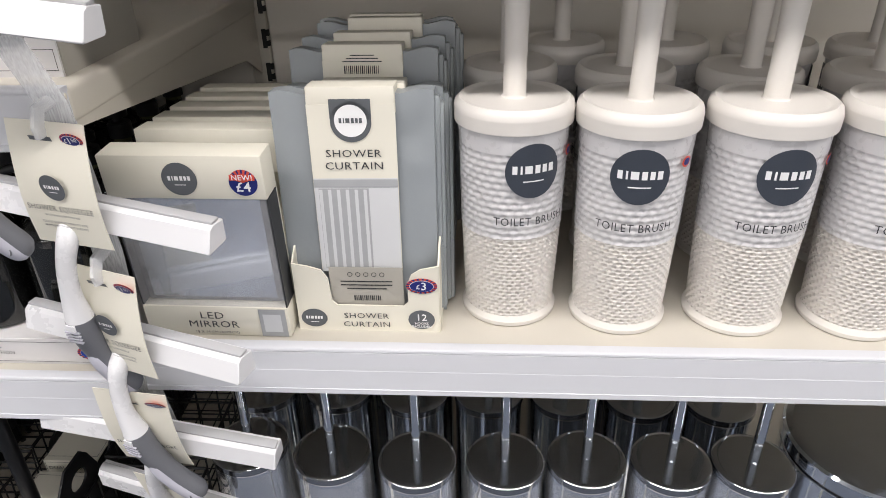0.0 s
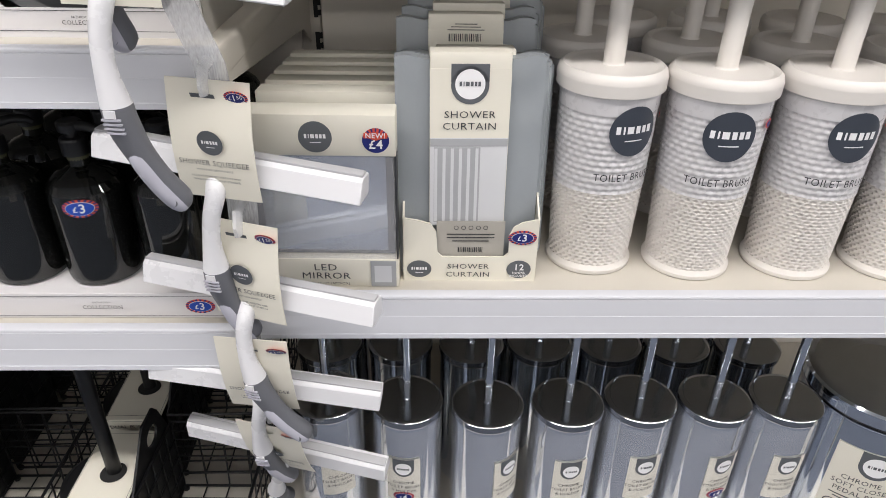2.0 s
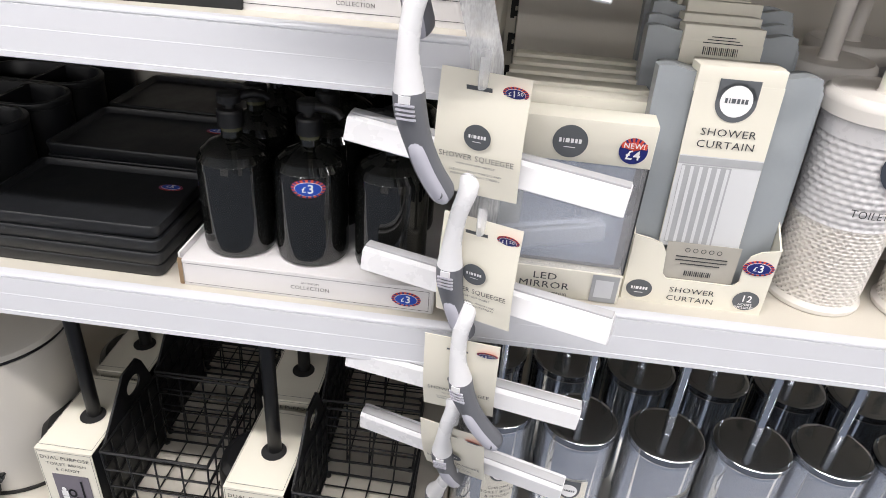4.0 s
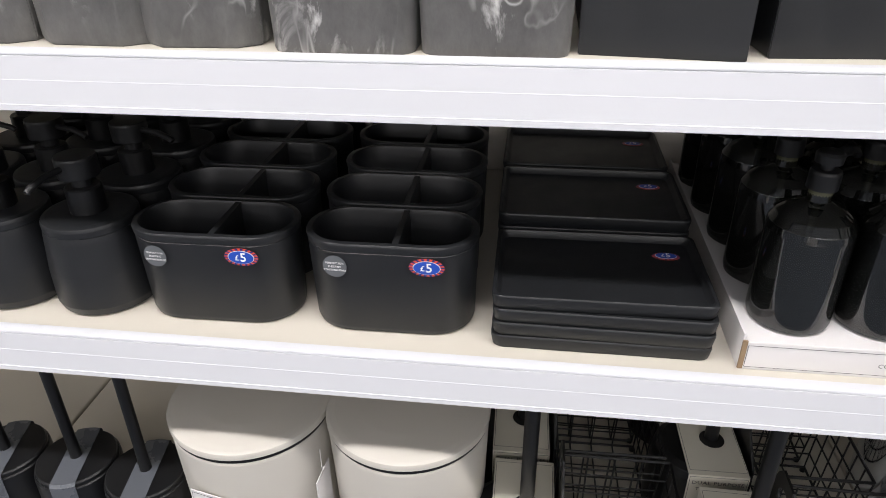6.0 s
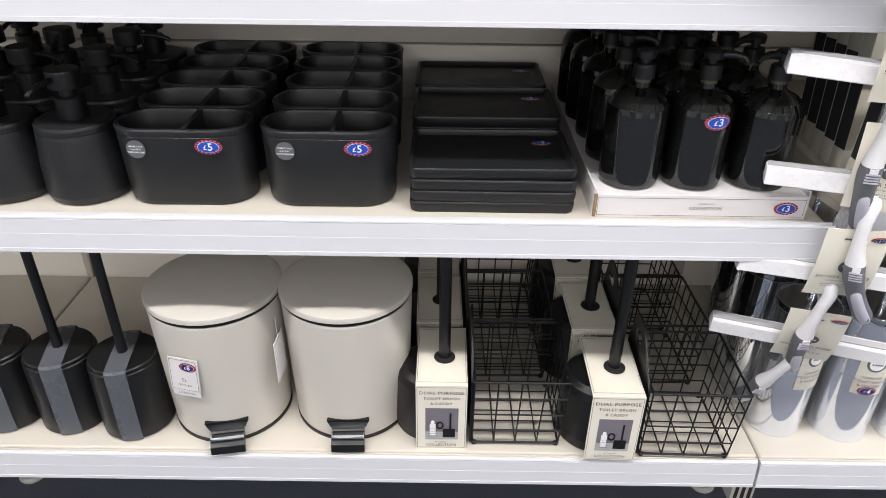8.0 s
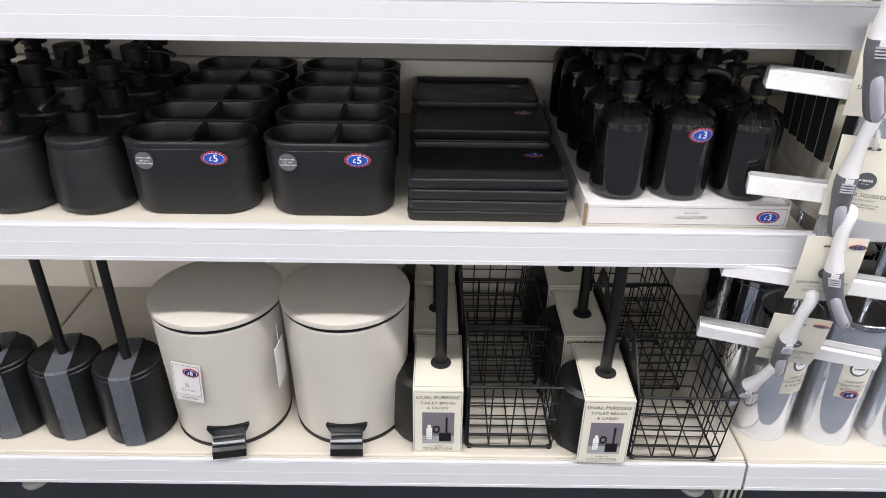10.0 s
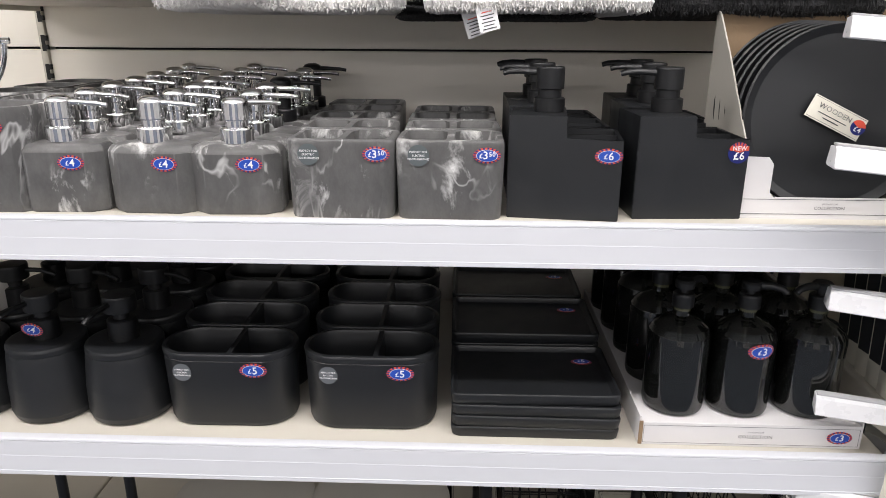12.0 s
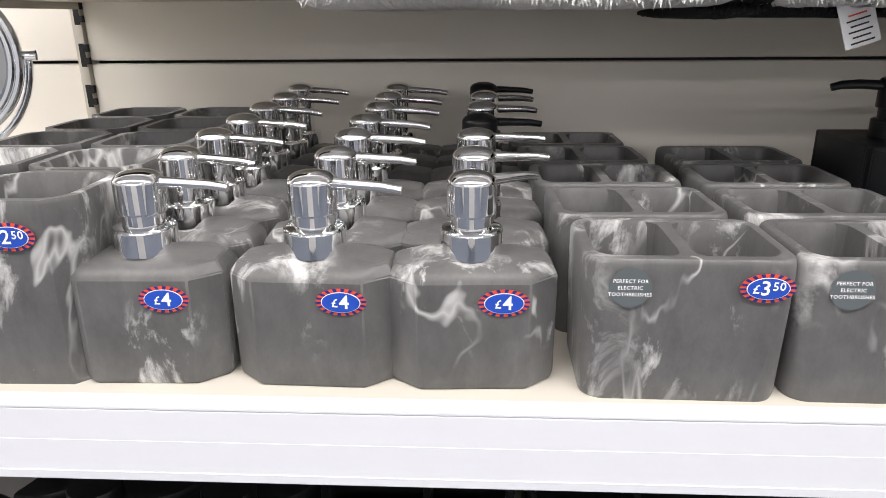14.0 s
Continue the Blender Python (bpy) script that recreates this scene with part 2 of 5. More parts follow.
def rounded(x0, x1, y0, y1, r=None, n=5, radii=None):
    """Outline of a rectangle with round corners, anticlockwise from the lower right; radii: lower right, upper right, upper left, lower left."""
    rr = radii or (r, r, r, r)
    out = []
    for (cx, cy, a0), q in zip(((x1, y0, -90), (x1, y1, 0), (x0, y1, 90), (x0, y0, 180)), rr):
        mx = cx - q if cx == x1 else cx + q
        my = cy - q if cy == y1 else cy + q
        for k in range(n + 1):
            a = radians(a0 + 90 * k / n)
            out.append((mx + q * math.cos(a), my + q * math.sin(a)))
    return out


def octagon(w, d, c):
    x, y = w / 2, d / 2
    return [(x - c, -y), (x, -y + c), (x, y - c), (x - c, y), (-x + c, y), (-x, y - c), (-x, -y + c), (-x + c, -y)]


def scaled(outline, s, z):
    return [(x * s[0], y * s[1], z) for x, y in outline] if isinstance(s, tuple) else [(x * s, y * s, z) for x, y in outline]


def inset(outline, d, z):
    """The outline moved inwards by about d, at height z."""
    cx = sum(p[0] for p in outline) / len(outline)
    cy = sum(p[1] for p in outline) / len(outline)
    hx = max(abs(p[0] - cx) for p in outline)
    hy = max(abs(p[1] - cy) for p in outline)
    return [(cx + (x - cx) * (hx - d) / hx, cy + (y - cy) * (hy - d) / hy, z) for x, y in outline]


def holed_pot(outer_rings, holes, floor_z, lip=0.0015):
    """A solid body of lofted rings whose top has pockets: holes are outlines, sunk to floor_z."""
    bm = bmesh.new()
    rows = loft(bm, outer_rings, True, False)
    top = outer_rings[-1][0][2]
    edges = [bm.edges.get((a, b)) for a, b in zip(rows[-1], rows[-1][1:] + rows[-1][:1])]
    for h in holes:
        edge_ring = [bm.verts.new((x, y, top)) for x, y in h]
        loop = [bm.edges.new((a, b)) for a, b in zip(edge_ring, edge_ring[1:] + edge_ring[:1])]
        edges += loop
        low = [bm.verts.new(p) for p in inset(h, lip, top - 0.004)]
        end = [bm.verts.new(p) for p in inset(h, lip + 0.003, floor_z)]
        n = len(h)
        for a, b in ((edge_ring, low), (low, end)):
            for i in range(n):
                bm.faces.new((a[i], b[i], b[(i + 1) % n], a[(i + 1) % n]))
        bm.faces.new(end)
    bmesh.ops.triangle_fill(bm, use_beauty=True, use_dissolve=False, edges=edges, normal=(0, 0, 1))
    return bm


GLYPHS = {}


def glyphs(words, bold=0.0):
    """Vertices and faces of words in the built-in font, one unit high, centred."""
    if (words, bold) not in GLYPHS:
        data = bpy.data.curves.new("lettering", "FONT")
        data.body, data.align_x, data.align_y, data.size, data.resolution_u = words, "CENTER", "CENTER", 1.0, 2
        data.space_character = 1.08
        data.offset = bold
        ob = new("lettering_source", data)
        bpy.context.view_layer.update()
        me = bpy.data.meshes.new_from_object(ob.evaluated_get(bpy.context.evaluated_depsgraph_get()))
        vs = [(v.co.x, v.co.y) for v in me.vertices]
        fs = [tuple(p.vertices) for p in me.polygons]
        bpy.data.objects.remove(ob)
        bpy.data.meshes.remove(me)
        wide = (max(v[0] for v in vs) - min(v[0] for v in vs)) if vs else 1
        GLYPHS[words, bold] = (vs, fs, wide)
    return GLYPHS[words, bold]


class Print:
    """Flat printed matter, built in x and z and facing -y; wrap bends it round an upright cylinder."""

    def __init__(self, *mats):
        self.mats, self.v, self.f = list(mats), [], []

    def add(self, verts, faces, mat, layer):
        n = len(self.v)
        self.v += [(x, -0.00035 * layer, z) for x, z in verts]
        k = self.mats.index(mat)
        self.f += [(tuple(n + i for i in f), k) for f in faces]

    def rect(self, cx, cz, w, h, mat, layer=1, turn=0.0, cuts=8):
        c, s = math.cos(radians(turn)), math.sin(radians(turn))
        vs, fs = [], []
        for i in range(cuts + 1):
            for z in (-h / 2, h / 2):
                x = -w / 2 + w * i / cuts
                vs.append((cx + x * c - z * s, cz + x * s + z * c))
        for i in range(cuts):
            fs.append((2 * i, 2 * i + 2, 2 * i + 3, 2 * i + 1))
        self.add(vs, fs, mat, layer)

    def ring(self, cx, cz, rx, rz, mat, layer=1, inner=0.0, a0=0.0, a1=360.0, n=36, rows=5):
        vs, fs = [], []
        for j in range(rows + 1):
            q = inner + (1 - inner) * j / rows
            for i in range(n + 1):
                a = radians(a0 + (a1 - a0) * i / n)
                vs.append((cx + rx * q * math.cos(a), cz + rz * q * math.sin(a)))
        for j in range(rows):
            for i in range(n):
                k = j * (n + 1) + i
                fs.append((k, k + n + 1, k + n + 2, k + 1))
        self.add(vs, fs, mat, layer)

    def words(self, text, cx, cz, h, mat, layer=2, wide=None, turn=0.0):
        vs, fs, span = glyphs(text, 0.016 if mat is WHITE else 0.0)
        sx = wide / span if wide else h / 0.72
        sz = h / 0.72
        c, s = math.cos(radians(turn)), math.sin(radians(turn))
        self.add([(cx + x * sx * c - z * sz * s, cz + x * sx * s + z * sz * c) for x, z in vs], fs, mat, layer)

    def mark(self, cx, cz, w, h, ink, layer):
        """A maker's word as a row of six plain short bars."""
        for k, (u, wide) in enumerate(((-0.43, 0.11), (-0.285, 0.045), (-0.12, 0.17), (0.085, 0.12), (0.255, 0.11), (0.42, 0.12))):
            self.rect(cx + u * w, cz, wide * w, h * (1.0, 1.0, 0.94, 1.0, 0.96, 1.0)[k], ink, layer, cuts=2)

    def badge(self, cx, cz, r, disc=None, light=None, layer=1, rz=None):
        """A round maker's mark as plain shapes: a disc with a bar and a thinner one below it."""
        disc, light = disc or SLATE, light or WHITE
        self.ring(cx, cz, r, rz or r, disc, layer)
        self.mark(cx, cz + r * 0.06, r * 1.32, r * 0.27, light, layer + 1)
        self.rect(cx, cz - r * 0.34, r * 0.66, r * 0.05, light, layer + 1)

    def price(self, cx, cz, w, text, small="", turn=0.0, layer=1, inner=None):
        """An oval price mark: rays of red and navy round a blue field."""
        rx, rz = w / 2, w * 0.285
        self.ring(cx, cz, rx, rz, RED, layer, n=36, rows=2)
        for i in range(18):
            self.ring(cx, cz, rx, rz, NAVY, layer + 1, 0.76, i * 20, i * 20 + 9, n=2, rows=1)
        self.ring(cx, cz, rx * 0.78, rz * 0.76, WHITE, layer + 2, n=32, rows=2)
        self.ring(cx, cz, rx * 0.745, rz * 0.715, inner or BLUE, layer + 3, n=32, rows=2)
        h = rz * 1.0
        if small:
            self.words("\u00a3", cx - rx * 0.44, cz - rz * 0.04, h * 0.62, WHITE, layer + 4)
            self.words(text, cx - rx * 0.10, cz, h, WHITE, layer + 4)
            self.words(small, cx + rx * 0.37, cz + rz * 0.16, h * 0.58, WHITE, layer + 4)
        else:
            self.words("\u00a3", cx - rx * 0.24, cz - rz * 0.05, h * 0.62, WHITE, layer + 4)
            self.words(text, cx + rx * 0.14, cz, h, WHITE, layer + 4)

    def round_offer(self, cx, cz, r, text, top="NEW!"):
        self.ring(cx, cz, r, r, NAVY, 1)
        self.ring(cx, cz, r, r, RED, 2, 0.0, 20, 160, n=20, rows=3)
        for i in range(7):
            self.ring(cx, cz, r, r, NAVY, 3, 0.72, 24 + i * 20, 32 + i * 20, n=2, rows=1)
        self.rect(cx, cz + r * 0.42, r * 1.75, r * 0.42, RED, 4)
        self.words(top, cx, cz + r * 0.42, r * 0.40, WHITE, 5)
        self.words("\u00a3" + text, cx, cz - r * 0.30, r * 0.72, WHITE, 5)

    def mesh(self, name, wrap=None):
        me = bpy.data.meshes.new(name)
        vs = self.v
        if wrap:
            vs = [((wrap - y) * math.sin(x / wrap), -(wrap - y) * math.cos(x / wrap), z) for x, y, z in vs]
        me.from_pydata(vs, [], [f for f, _ in self.f])
        for m in self.mats:
            me.materials.append(m)
        me.polygons.foreach_set("material_index", [k for _, k in self.f])
        me.update()
        return me


PRICE_INKS = (RED, NAVY, BLUE, WHITE)
PRICES = {}


def price_mark(text, small="", w=0.032, wrap=None, inner=None):
    key = (text, small, w, wrap, inner)
    if key not in PRICES:
        p = Print(*PRICE_INKS)
        p.price(0, 0, w, text, small, inner=inner)
        PRICES[key] = p.mesh("price_sticker", wrap)
    return PRICES[key]


def place(name, me, parent, x=0, y=0, z=0, rx=0, ry=0, rz=0, label=""):
    return part(name, me, None, parent, label, pose(x, y, z, rx, ry, rz))

# ---- the place: heights of the shelf tops, bay ends, front and back ----
BASE, LOW, MID, SIDE, TOP = 0.162, 0.583, 0.8845, 0.631, 1.150
FRONT, BACK = 0.600, 1.120
POST_A, POST_B, POST_C = -1.653, -0.350, 0.955


def on_middle(x, y, yaw=0.0, lift=0.0, tip=0.0):
    """Goods of the middle shelf, all 2.5 per cent under their drawn size."""
    return pose(-1.08 + 0.9755 * (x + 1.08), 0.9755 * y, MID + 0.9755 * lift, tip, 0, yaw) @ Matrix.Scale(0.9755, 4)


def on_side(x, y, yaw=0.0, lift=0.0, tip=0.0):
    """Goods of the neighbouring bay's shelf, all 3.3 per cent under their drawn size."""
    return pose(-0.13 + 0.967 * (x + 0.13), 0.967 * (y + 0.03) - 0.03, SIDE + 0.967 * lift, tip, 0, yaw) @ Matrix.Scale(0.967, 4)


def slab(name, label, material, *box, kind="structure", bevel=0.0):
    me = finish(name, one_block(*box, bevel=bevel), material)
    return tagged(new(name, me), label, name.replace("_", " "), kind=kind)


slab("floor", "blue-grey flecked carpet floor of the shop aisle", CARPET, -7.0, 5.6, -16.3, 1.6, -0.06, 0.0)
slab("ceiling", "plain white suspended shop ceiling", CEILING, -7.0, 5.6, -16.3, 1.6, 2.9, 2.96)
slab("wall_south", "plain painted wall across the aisle", WALL, -7.0, 5.6, -16.3, -16.2, 0.0, 2.9)
slab("wall_west", "plain painted wall at the aisle's end", WALL, -7.1, -7.0, -16.3, 1.6, 0.0, 2.9)
slab("wall_east", "plain painted wall at the aisle's other end", WALL, 5.6, 5.7, -16.3, 1.6, 0.0, 2.9)
slab("wall_north", "plain painted wall behind the shelving", WALL, -7.0, 5.6, 1.25, 1.35, 0.0, 2.9)


# Unseen blocks, added so that chrome has bright and dark bands to reflect.
for part_x, part_w in ((-4.3, 1.8), (-1.15, 1.25), (2.0, 1.7)):
    slab("partition", "unseen low block added for the chrome to reflect", WALL, part_x - part_w / 2, part_x + part_w / 2, -2.35, -2.25, 0.0, 1.12)


def back_panels(name, x0, x1):
    ob = thing(name, "cream-grey enamelled steel back panels of shelving", "back panel", kind="structure")
    for z0, z1 in ((0.10, 0.318), (0.322, 0.686), (0.690, 1.055), (1.059, 1.424), (1.428, 1.9)):
        part("panel", one_block(x0, x1, BACK, BACK + 0.018, z0, z1, bevel=0.0016, segments=1), PANEL, ob)
    part("filler", one_block(x0, x1, BACK + 0.02, BACK + 0.03, 0.1, 1.9), STEEL_SLOT, ob)
    return ob


back_panels("back_panel", POST_A + 0.0075, POST_B - 0.0075)
back_panels("back_panel", POST_B + 0.0255, POST_C - 0.0075)
back_panels("back_panel", -2.95, POST_A - 0.0075)


def post(x, wide=0.0062, slot_x=0.002):
    ob = thing("upright_post", "cream steel shelving post with paired black slots", "post", pose(x, BACK - 0.006, 0), kind="structure")
    part("channel", one_block(-0.0062, wide, 0.001, 0.05, 0.0, 1.95, bevel=0.0015), CREAM, ob)
    slot = finish("slot", block(block(one_block(-0.0035, 0.0030, -0.0012, 0.004, -0.014, 0.014), 0.001, 0.0072, -0.0012, 0.004, -0.011, -0.003), 0.001, 0.0072, -0.0012, 0.004, 0.004, 0.013), STEEL_SLOT)
    for i in range(27):
        for sx in (slot_x,):
            place("slot", slot, ob, sx, 0.001, 0.266 + 0.05 * i, 0, 0 if sx > 0 else 180, 0)
    leg = part("leg", one_block(-0.02, 0.02, -0.50, 0.0, 0.050, 0.110, bevel=0.003), CREAM, ob)
    for k in range(3):
        part("slot", one_block(-0.0028 + (k - 1) * 0.011, 0.0028 + (k - 1) * 0.011, -0.5012, -0.4995, 0.060, 0.100), STEEL_SLOT, leg)
    foot = lathe(bmesh.new(), [(0.021, 0.0), (0.023, 0.004), (0.019, 0.010), (0.008, 0.014), (0.007, 0.052)], 24, 0.045 if x < -1 else -0.03, -0.42)
    block(foot, min(0, 0.045 if x < -1 else -0.03), max(0, 0.045 if x < -1 else -0.03), -0.43, -0.41, 0.046, 0.056)
    part("foot", foot, FOOTGREY, ob, "grey plastic levelling foot")
    return ob


for post_x in (POST_A, POST_B, POST_C):
    post(post_x, *((0.0240, 0.0185) if post_x == POST_B else (0.0062, 0.002)))


def rail_bm(x0, x1, h):
    """Ticket rail: a shallow channel that leans back, with a rolled top, a groove and lips."""
    prof = [(0.018, h), (0.0080, h), (0.0066, h - 0.0006), (0.0059, h - 0.0018), (0.0058, h - 0.0036), (0.0068, h - 0.0039), (0.0068, h - 0.0044), (0.0057, h - 0.0048), (0.00375, 0.0270), (0.0035, 0.0268), (0.0016, 0.0060), (0.0008, 0.0058), (0.0004, 0.0006), (0.0010, 0.0), (0.018, 0.0)]
    bm = bmesh.new()
    loft(bm, [[(x, y, z) for y, z in prof] for x in (x0, x1)])
    return bm


def shelf(x0, x1, top, label, base=False, drop=0.0495):
    ob = thing("shelf", label, "shelf", group="shelves of the gondola")
    front = FRONT
    bm = one_block(x0, x1, front + 0.0125, BACK - 0.001, top - 0.03, top, bevel=0.0045, segments=4)
    part("deck", bm, CREAM, ob)
    part("front_lip", one_block(x0, x1, front + 0.0092, front + 0.0122, top - 0.0085, top - 0.0030, bevel=0.001, segments=1), CREAM, ob)
    part("ticket_rail", rail_bm(x0 + 0.001, x1 - 0.001, 0.0515), RAIL, ob, "white plastic ticket rail", pose(0, front - 0.002, top - drop))
    if not base:
        for bx in (x0 + 0.001, x1 - 0.0035):
            br = bmesh.new()
            loft(br, [[(x, front + 0.016, top - 0.034), (x, front + 0.016, top - 0.005), (x, BACK - 0.008, top - 0.005), (x, BACK - 0.008, top - 0.12), (x, BACK - 0.07, top - 0.085)] for x in (bx, bx + 0.0025)])
            part("bracket", br, CREAM, ob, "cream steel shelf bracket")
    else:
        for bx in (x0 + 0.02, x1 - 0.02):
            part("support", one_block(bx - 0.012, bx + 0.012, front + 0.03, BACK, top - 0.05, top - 0.031), CREAM, ob)
    return ob


shelf(POST_A + 0.003, POST_B + 0.004, BASE, "cream steel base shelf with white ticket rail", True, 0.0575)
shelf(POST_B + 0.007, POST_C - 0.003, BASE - 0.001, "cream steel base shelf with white ticket rail", True, 0.0575)
shelf(-2.95, POST_A - 0.001, BASE, "cream steel base shelf with white ticket rail", True, 0.0575)
shelf(POST_A + 0.003, POST_B - 0.002, LOW, "cream steel shelf holding black bathroom accessories", drop=0.0450)
shelf(POST_A + 0.003, POST_B + 0.010, MID, "cream steel shelf holding marbled and black accessories")
shelf(-2.95, POST_A - 0.001, LOW, "cream steel shelf of the neighbouring bay", drop=0.0450)
shelf(-2.95, POST_A - 0.001, MID, "cream steel shelf of the neighbouring bay")
shelf(POST_B + 0.012, POST_C - 0.003, SIDE, "cream steel shelf holding white toilet brushes")


def top_shelf(x0, x1):
    ob = thing("shelf", "cream steel upper shelf carrying folded towels", "shelf", group="shelves of the gondola")
    part("deck", one_block(x0, x1, 0.79, BACK - 0.001, TOP - 0.022, TOP, bevel=0.003), CREAM, ob)
    for bx in (x0 + 0.002, x1 - 0.005):
        part("bracket", one_block(bx, bx + 0.003, 0.95, BACK - 0.008, TOP - 0.03, TOP - 0.004), CREAM, ob)


shelf(POST_B + 0.012, POST_C - 0.003, 1.095, "cream steel upper shelf of the neighbouring bay")
top_shelf(POST_A + 0.003, POST_B - 0.003)

# ---- middle shelf: marbled resin set ----


def pump(ob, z, metal, reach, head_r=0.0158, collar_r=0.0204, spout=0.0042, head_h=0.0275, turn=0.0, lift=0.0, droop=0.006):
    """Collar, stem, head and spout of a soap pump standing at height z."""
    part("collar", lathe(bmesh.new(), [(collar_r, z), (collar_r, z + 0.016), (collar_r - 0.001, z + 0.0175), (collar_r - 0.003, z + 0.018)], 28), metal, ob)
    h0 = z + 0.018 + 0.008 + lift
    head = part("pump_head", lathe(bmesh.new(), [(head_r - 0.0022, z + 0.017), (head_r - 0.0022, h0 - 0.0003), (head_r - 0.0018, h0), (head_r - 0.0002, h0 + 0.0005), (head_r, h0 + 0.001), (head_r, h0 + head_h - 0.0065), (head_r * 0.97, h0 + head_h - 0.005), (head_r * 0.86, h0 + head_h - 0.0028), (head_r * 0.66, h0 + head_h - 0.0008), (head_r * 0.36, h0 + head_h + 0.0004), (0.001, h0 + head_h + 0.0008)], 32), metal, ob)
    zt = h0 + head_h - 0.0085
    c, s = math.cos(radians(turn)), math.sin(radians(turn))
    path = [(c * d, s * d, zt + dz) for d, dz in ((0.005, 0.001), (reach * 0.5, 0.0), (reach * 0.8, -droop * 0.35), (reach, -droop))]
    part("spout", tube(bmesh.new(), path, [spout * 1.35, spout * 1.1, spout, spout * 0.9], 10), metal, head)
    return h0 + head_h


def marbled_dispenser(turn, lift, metal, price, side=0.009):
    ob = thing("soap_dispenser", "grey marbled resin soap dispenser with chrome pump" if metal is POLISH else "grey marbled resin soap dispenser with black pump", "soap dispenser", group="marbled soap dispensers on the shelf")
    o = [(0.0355, -0.0308), (0.0541, -0.0155), (0.0541, 0.0155), (0.0355, 0.0308), (-0.0355, 0.0308), (-0.0541, 0.0155), (-0.0541, -0.0155), (-0.0355, -0.0308)]
    bm = bmesh.new()
    loft(bm, [scaled(o, 0.955, 0.0), scaled(o, 0.99, 0.005), scaled(o, 1.0, 0.0742), scaled(o, (0.905, 0.80), 0.0815), scaled(o, (0.42, 0.52), 0.0845)])
    bmesh.ops.bevel(bm, geom=bm.edges[:], offset=0.0009, segments=2, affect="EDGES")
    part("body", bm, MARBLE, ob)
    pump(ob, 0.0842, metal, 0.058, turn=turn, lift=lift, spout=0.0031, droop=0.003)
    if price:
        place("price_sticker", price_mark("4"), ob, side, -0.0312, 0.0615, label="red, white and blue oval price sticker")
    return ob


for col, dx in enumerate((-1.3785, -1.265, -1.164)):
    for row in range(7):
        last = col == 2 and row in (3, 6)
        jitter = random.uniform(-1, 1)
        m = on_middle(dx + 0.0015 * jitter + 0.0020 * row, 0.677 + 0.0650 * row, 3.0 * random.uniform(-1, 1))
        turn = (38 if row == 0 else 18 + 8 * jitter) if col == 2 else -4 + 4 * jitter
        ob = marbled_dispenser(turn, 0.0032 * row, BLACKDEEP if last else POLISH, row == 0 or (row == 2 and col == 0), (0.020, 0.022, 0.019)[col])
        ob.matrix_basis = m


def marbled_holder(price):
    ob = thing("toothbrush_holder", "grey marbled resin toothbrush holder with two compartments", "toothbrush holder", group="marbled toothbrush holders on the shelf")
    o = rounded(-0.0635, 0.0635, -0.0445, 0.0445, 0.015, 7)
    rings = [scaled(o, 0.955, 0.0), scaled(o, 0.97, 0.003), scaled(o, 0.995, 0.06), scaled(o, 1.0, 0.0865), scaled(o, 0.995, 0.0905), scaled(o, 0.98, 0.0930), scaled(o, 0.96, 0.0938)]
    holes = [rounded(-0.0555, 0.0555, -0.0365, 0.0365, 0.012, 5)]
    part("body", holed_pot(rings, holes, 0.02), MARBLE, ob)
    web = [(0.0120, -0.0368), (0.0052, -0.0305), (0.0042, -0.0230), (0.0042, 0.0230), (0.0052, 0.0305), (0.0120, 0.0368)]
    web += [(-x, y) for x, y in web[::-1]]
    wall = bmesh.new()
    loft(wall, [[(x, y, z) for x, y in web] for z in (0.0195, 0.0932)])
    part("divider", wall, MARBLE, ob)
    if price:
        place("price_sticker", price_mark("3", "50"), ob, 0.043, -0.0455, 0.0775, label="red, white and blue oval price sticker")
        p = Print(DULL_TEAL, WHITE)
        p.ring(0, 0, 0.0125, 0.0125, DULL_TEAL)
        for k, line in enumerate(("PERFECT FOR", "ELECTRIC", "TOOTHBRUSHES")):
            p.words(line, 0, 0.0042 - 0.0042 * k, 0.0023, WHITE)
        place("round_sticker", p.mesh("round_sticker"), ob, -0.036, -0.0455, 0.0765, label="round dark teal sticker with white words")
    return ob


DULL_TEAL = paint("dark_teal_ink", (0.092, 0.110, 0.115), 0.45, bump=0.0)
for hx, rows_deep, shift in ((-1.0335, 5, 0.0), (-0.9025, 4, 0.0)):
    for row in range(rows_deep):
        ob = marbled_holder(row == 0)
        ob.matrix_basis = on_middle(hx + random.uniform(-0.002, 0.002) - (0.0065 * row if rows_deep == 5 else 0.001 * row), 0.682 + 0.0955 * row, random.uniform(-1.5, 1.5))


def tumbler(price):
    ob = thing("bathroom_tumbler", "tall grey marbled resin tumbler", "tumbler", group="marbled tumblers on the shelf")
    o = octagon(0.088, 0.088, 0.016)
    rings = [scaled(o, 0.90, 0.0), scaled(o, 0.92, 0.004), scaled(o, 0.985, 0.115), scaled(o, 1.0, 0.124), scaled(o, 0.985, 0.1265)]
    h = rounded(-0.037, 0.037, -0.037, 0.037, 0.016, 5)
    part("body", holed_pot(rings, [h], 0.012), MARBLE, ob)
    if price:
        place("price_sticker", price_mark("2", "50"), ob, 0.006, -0.0440, 0.104, label="red, white and blue oval price sticker")
    return ob


for tx in (-1.4510, -1.5470):
    for row in range(5):
        ob = tumbler(row == 0 and tx > -1.5)
        ob.matrix_basis = on_middle(tx - 0.002 * row, 0.684 + 0.0915 * row, random.uniform(-2, 2))


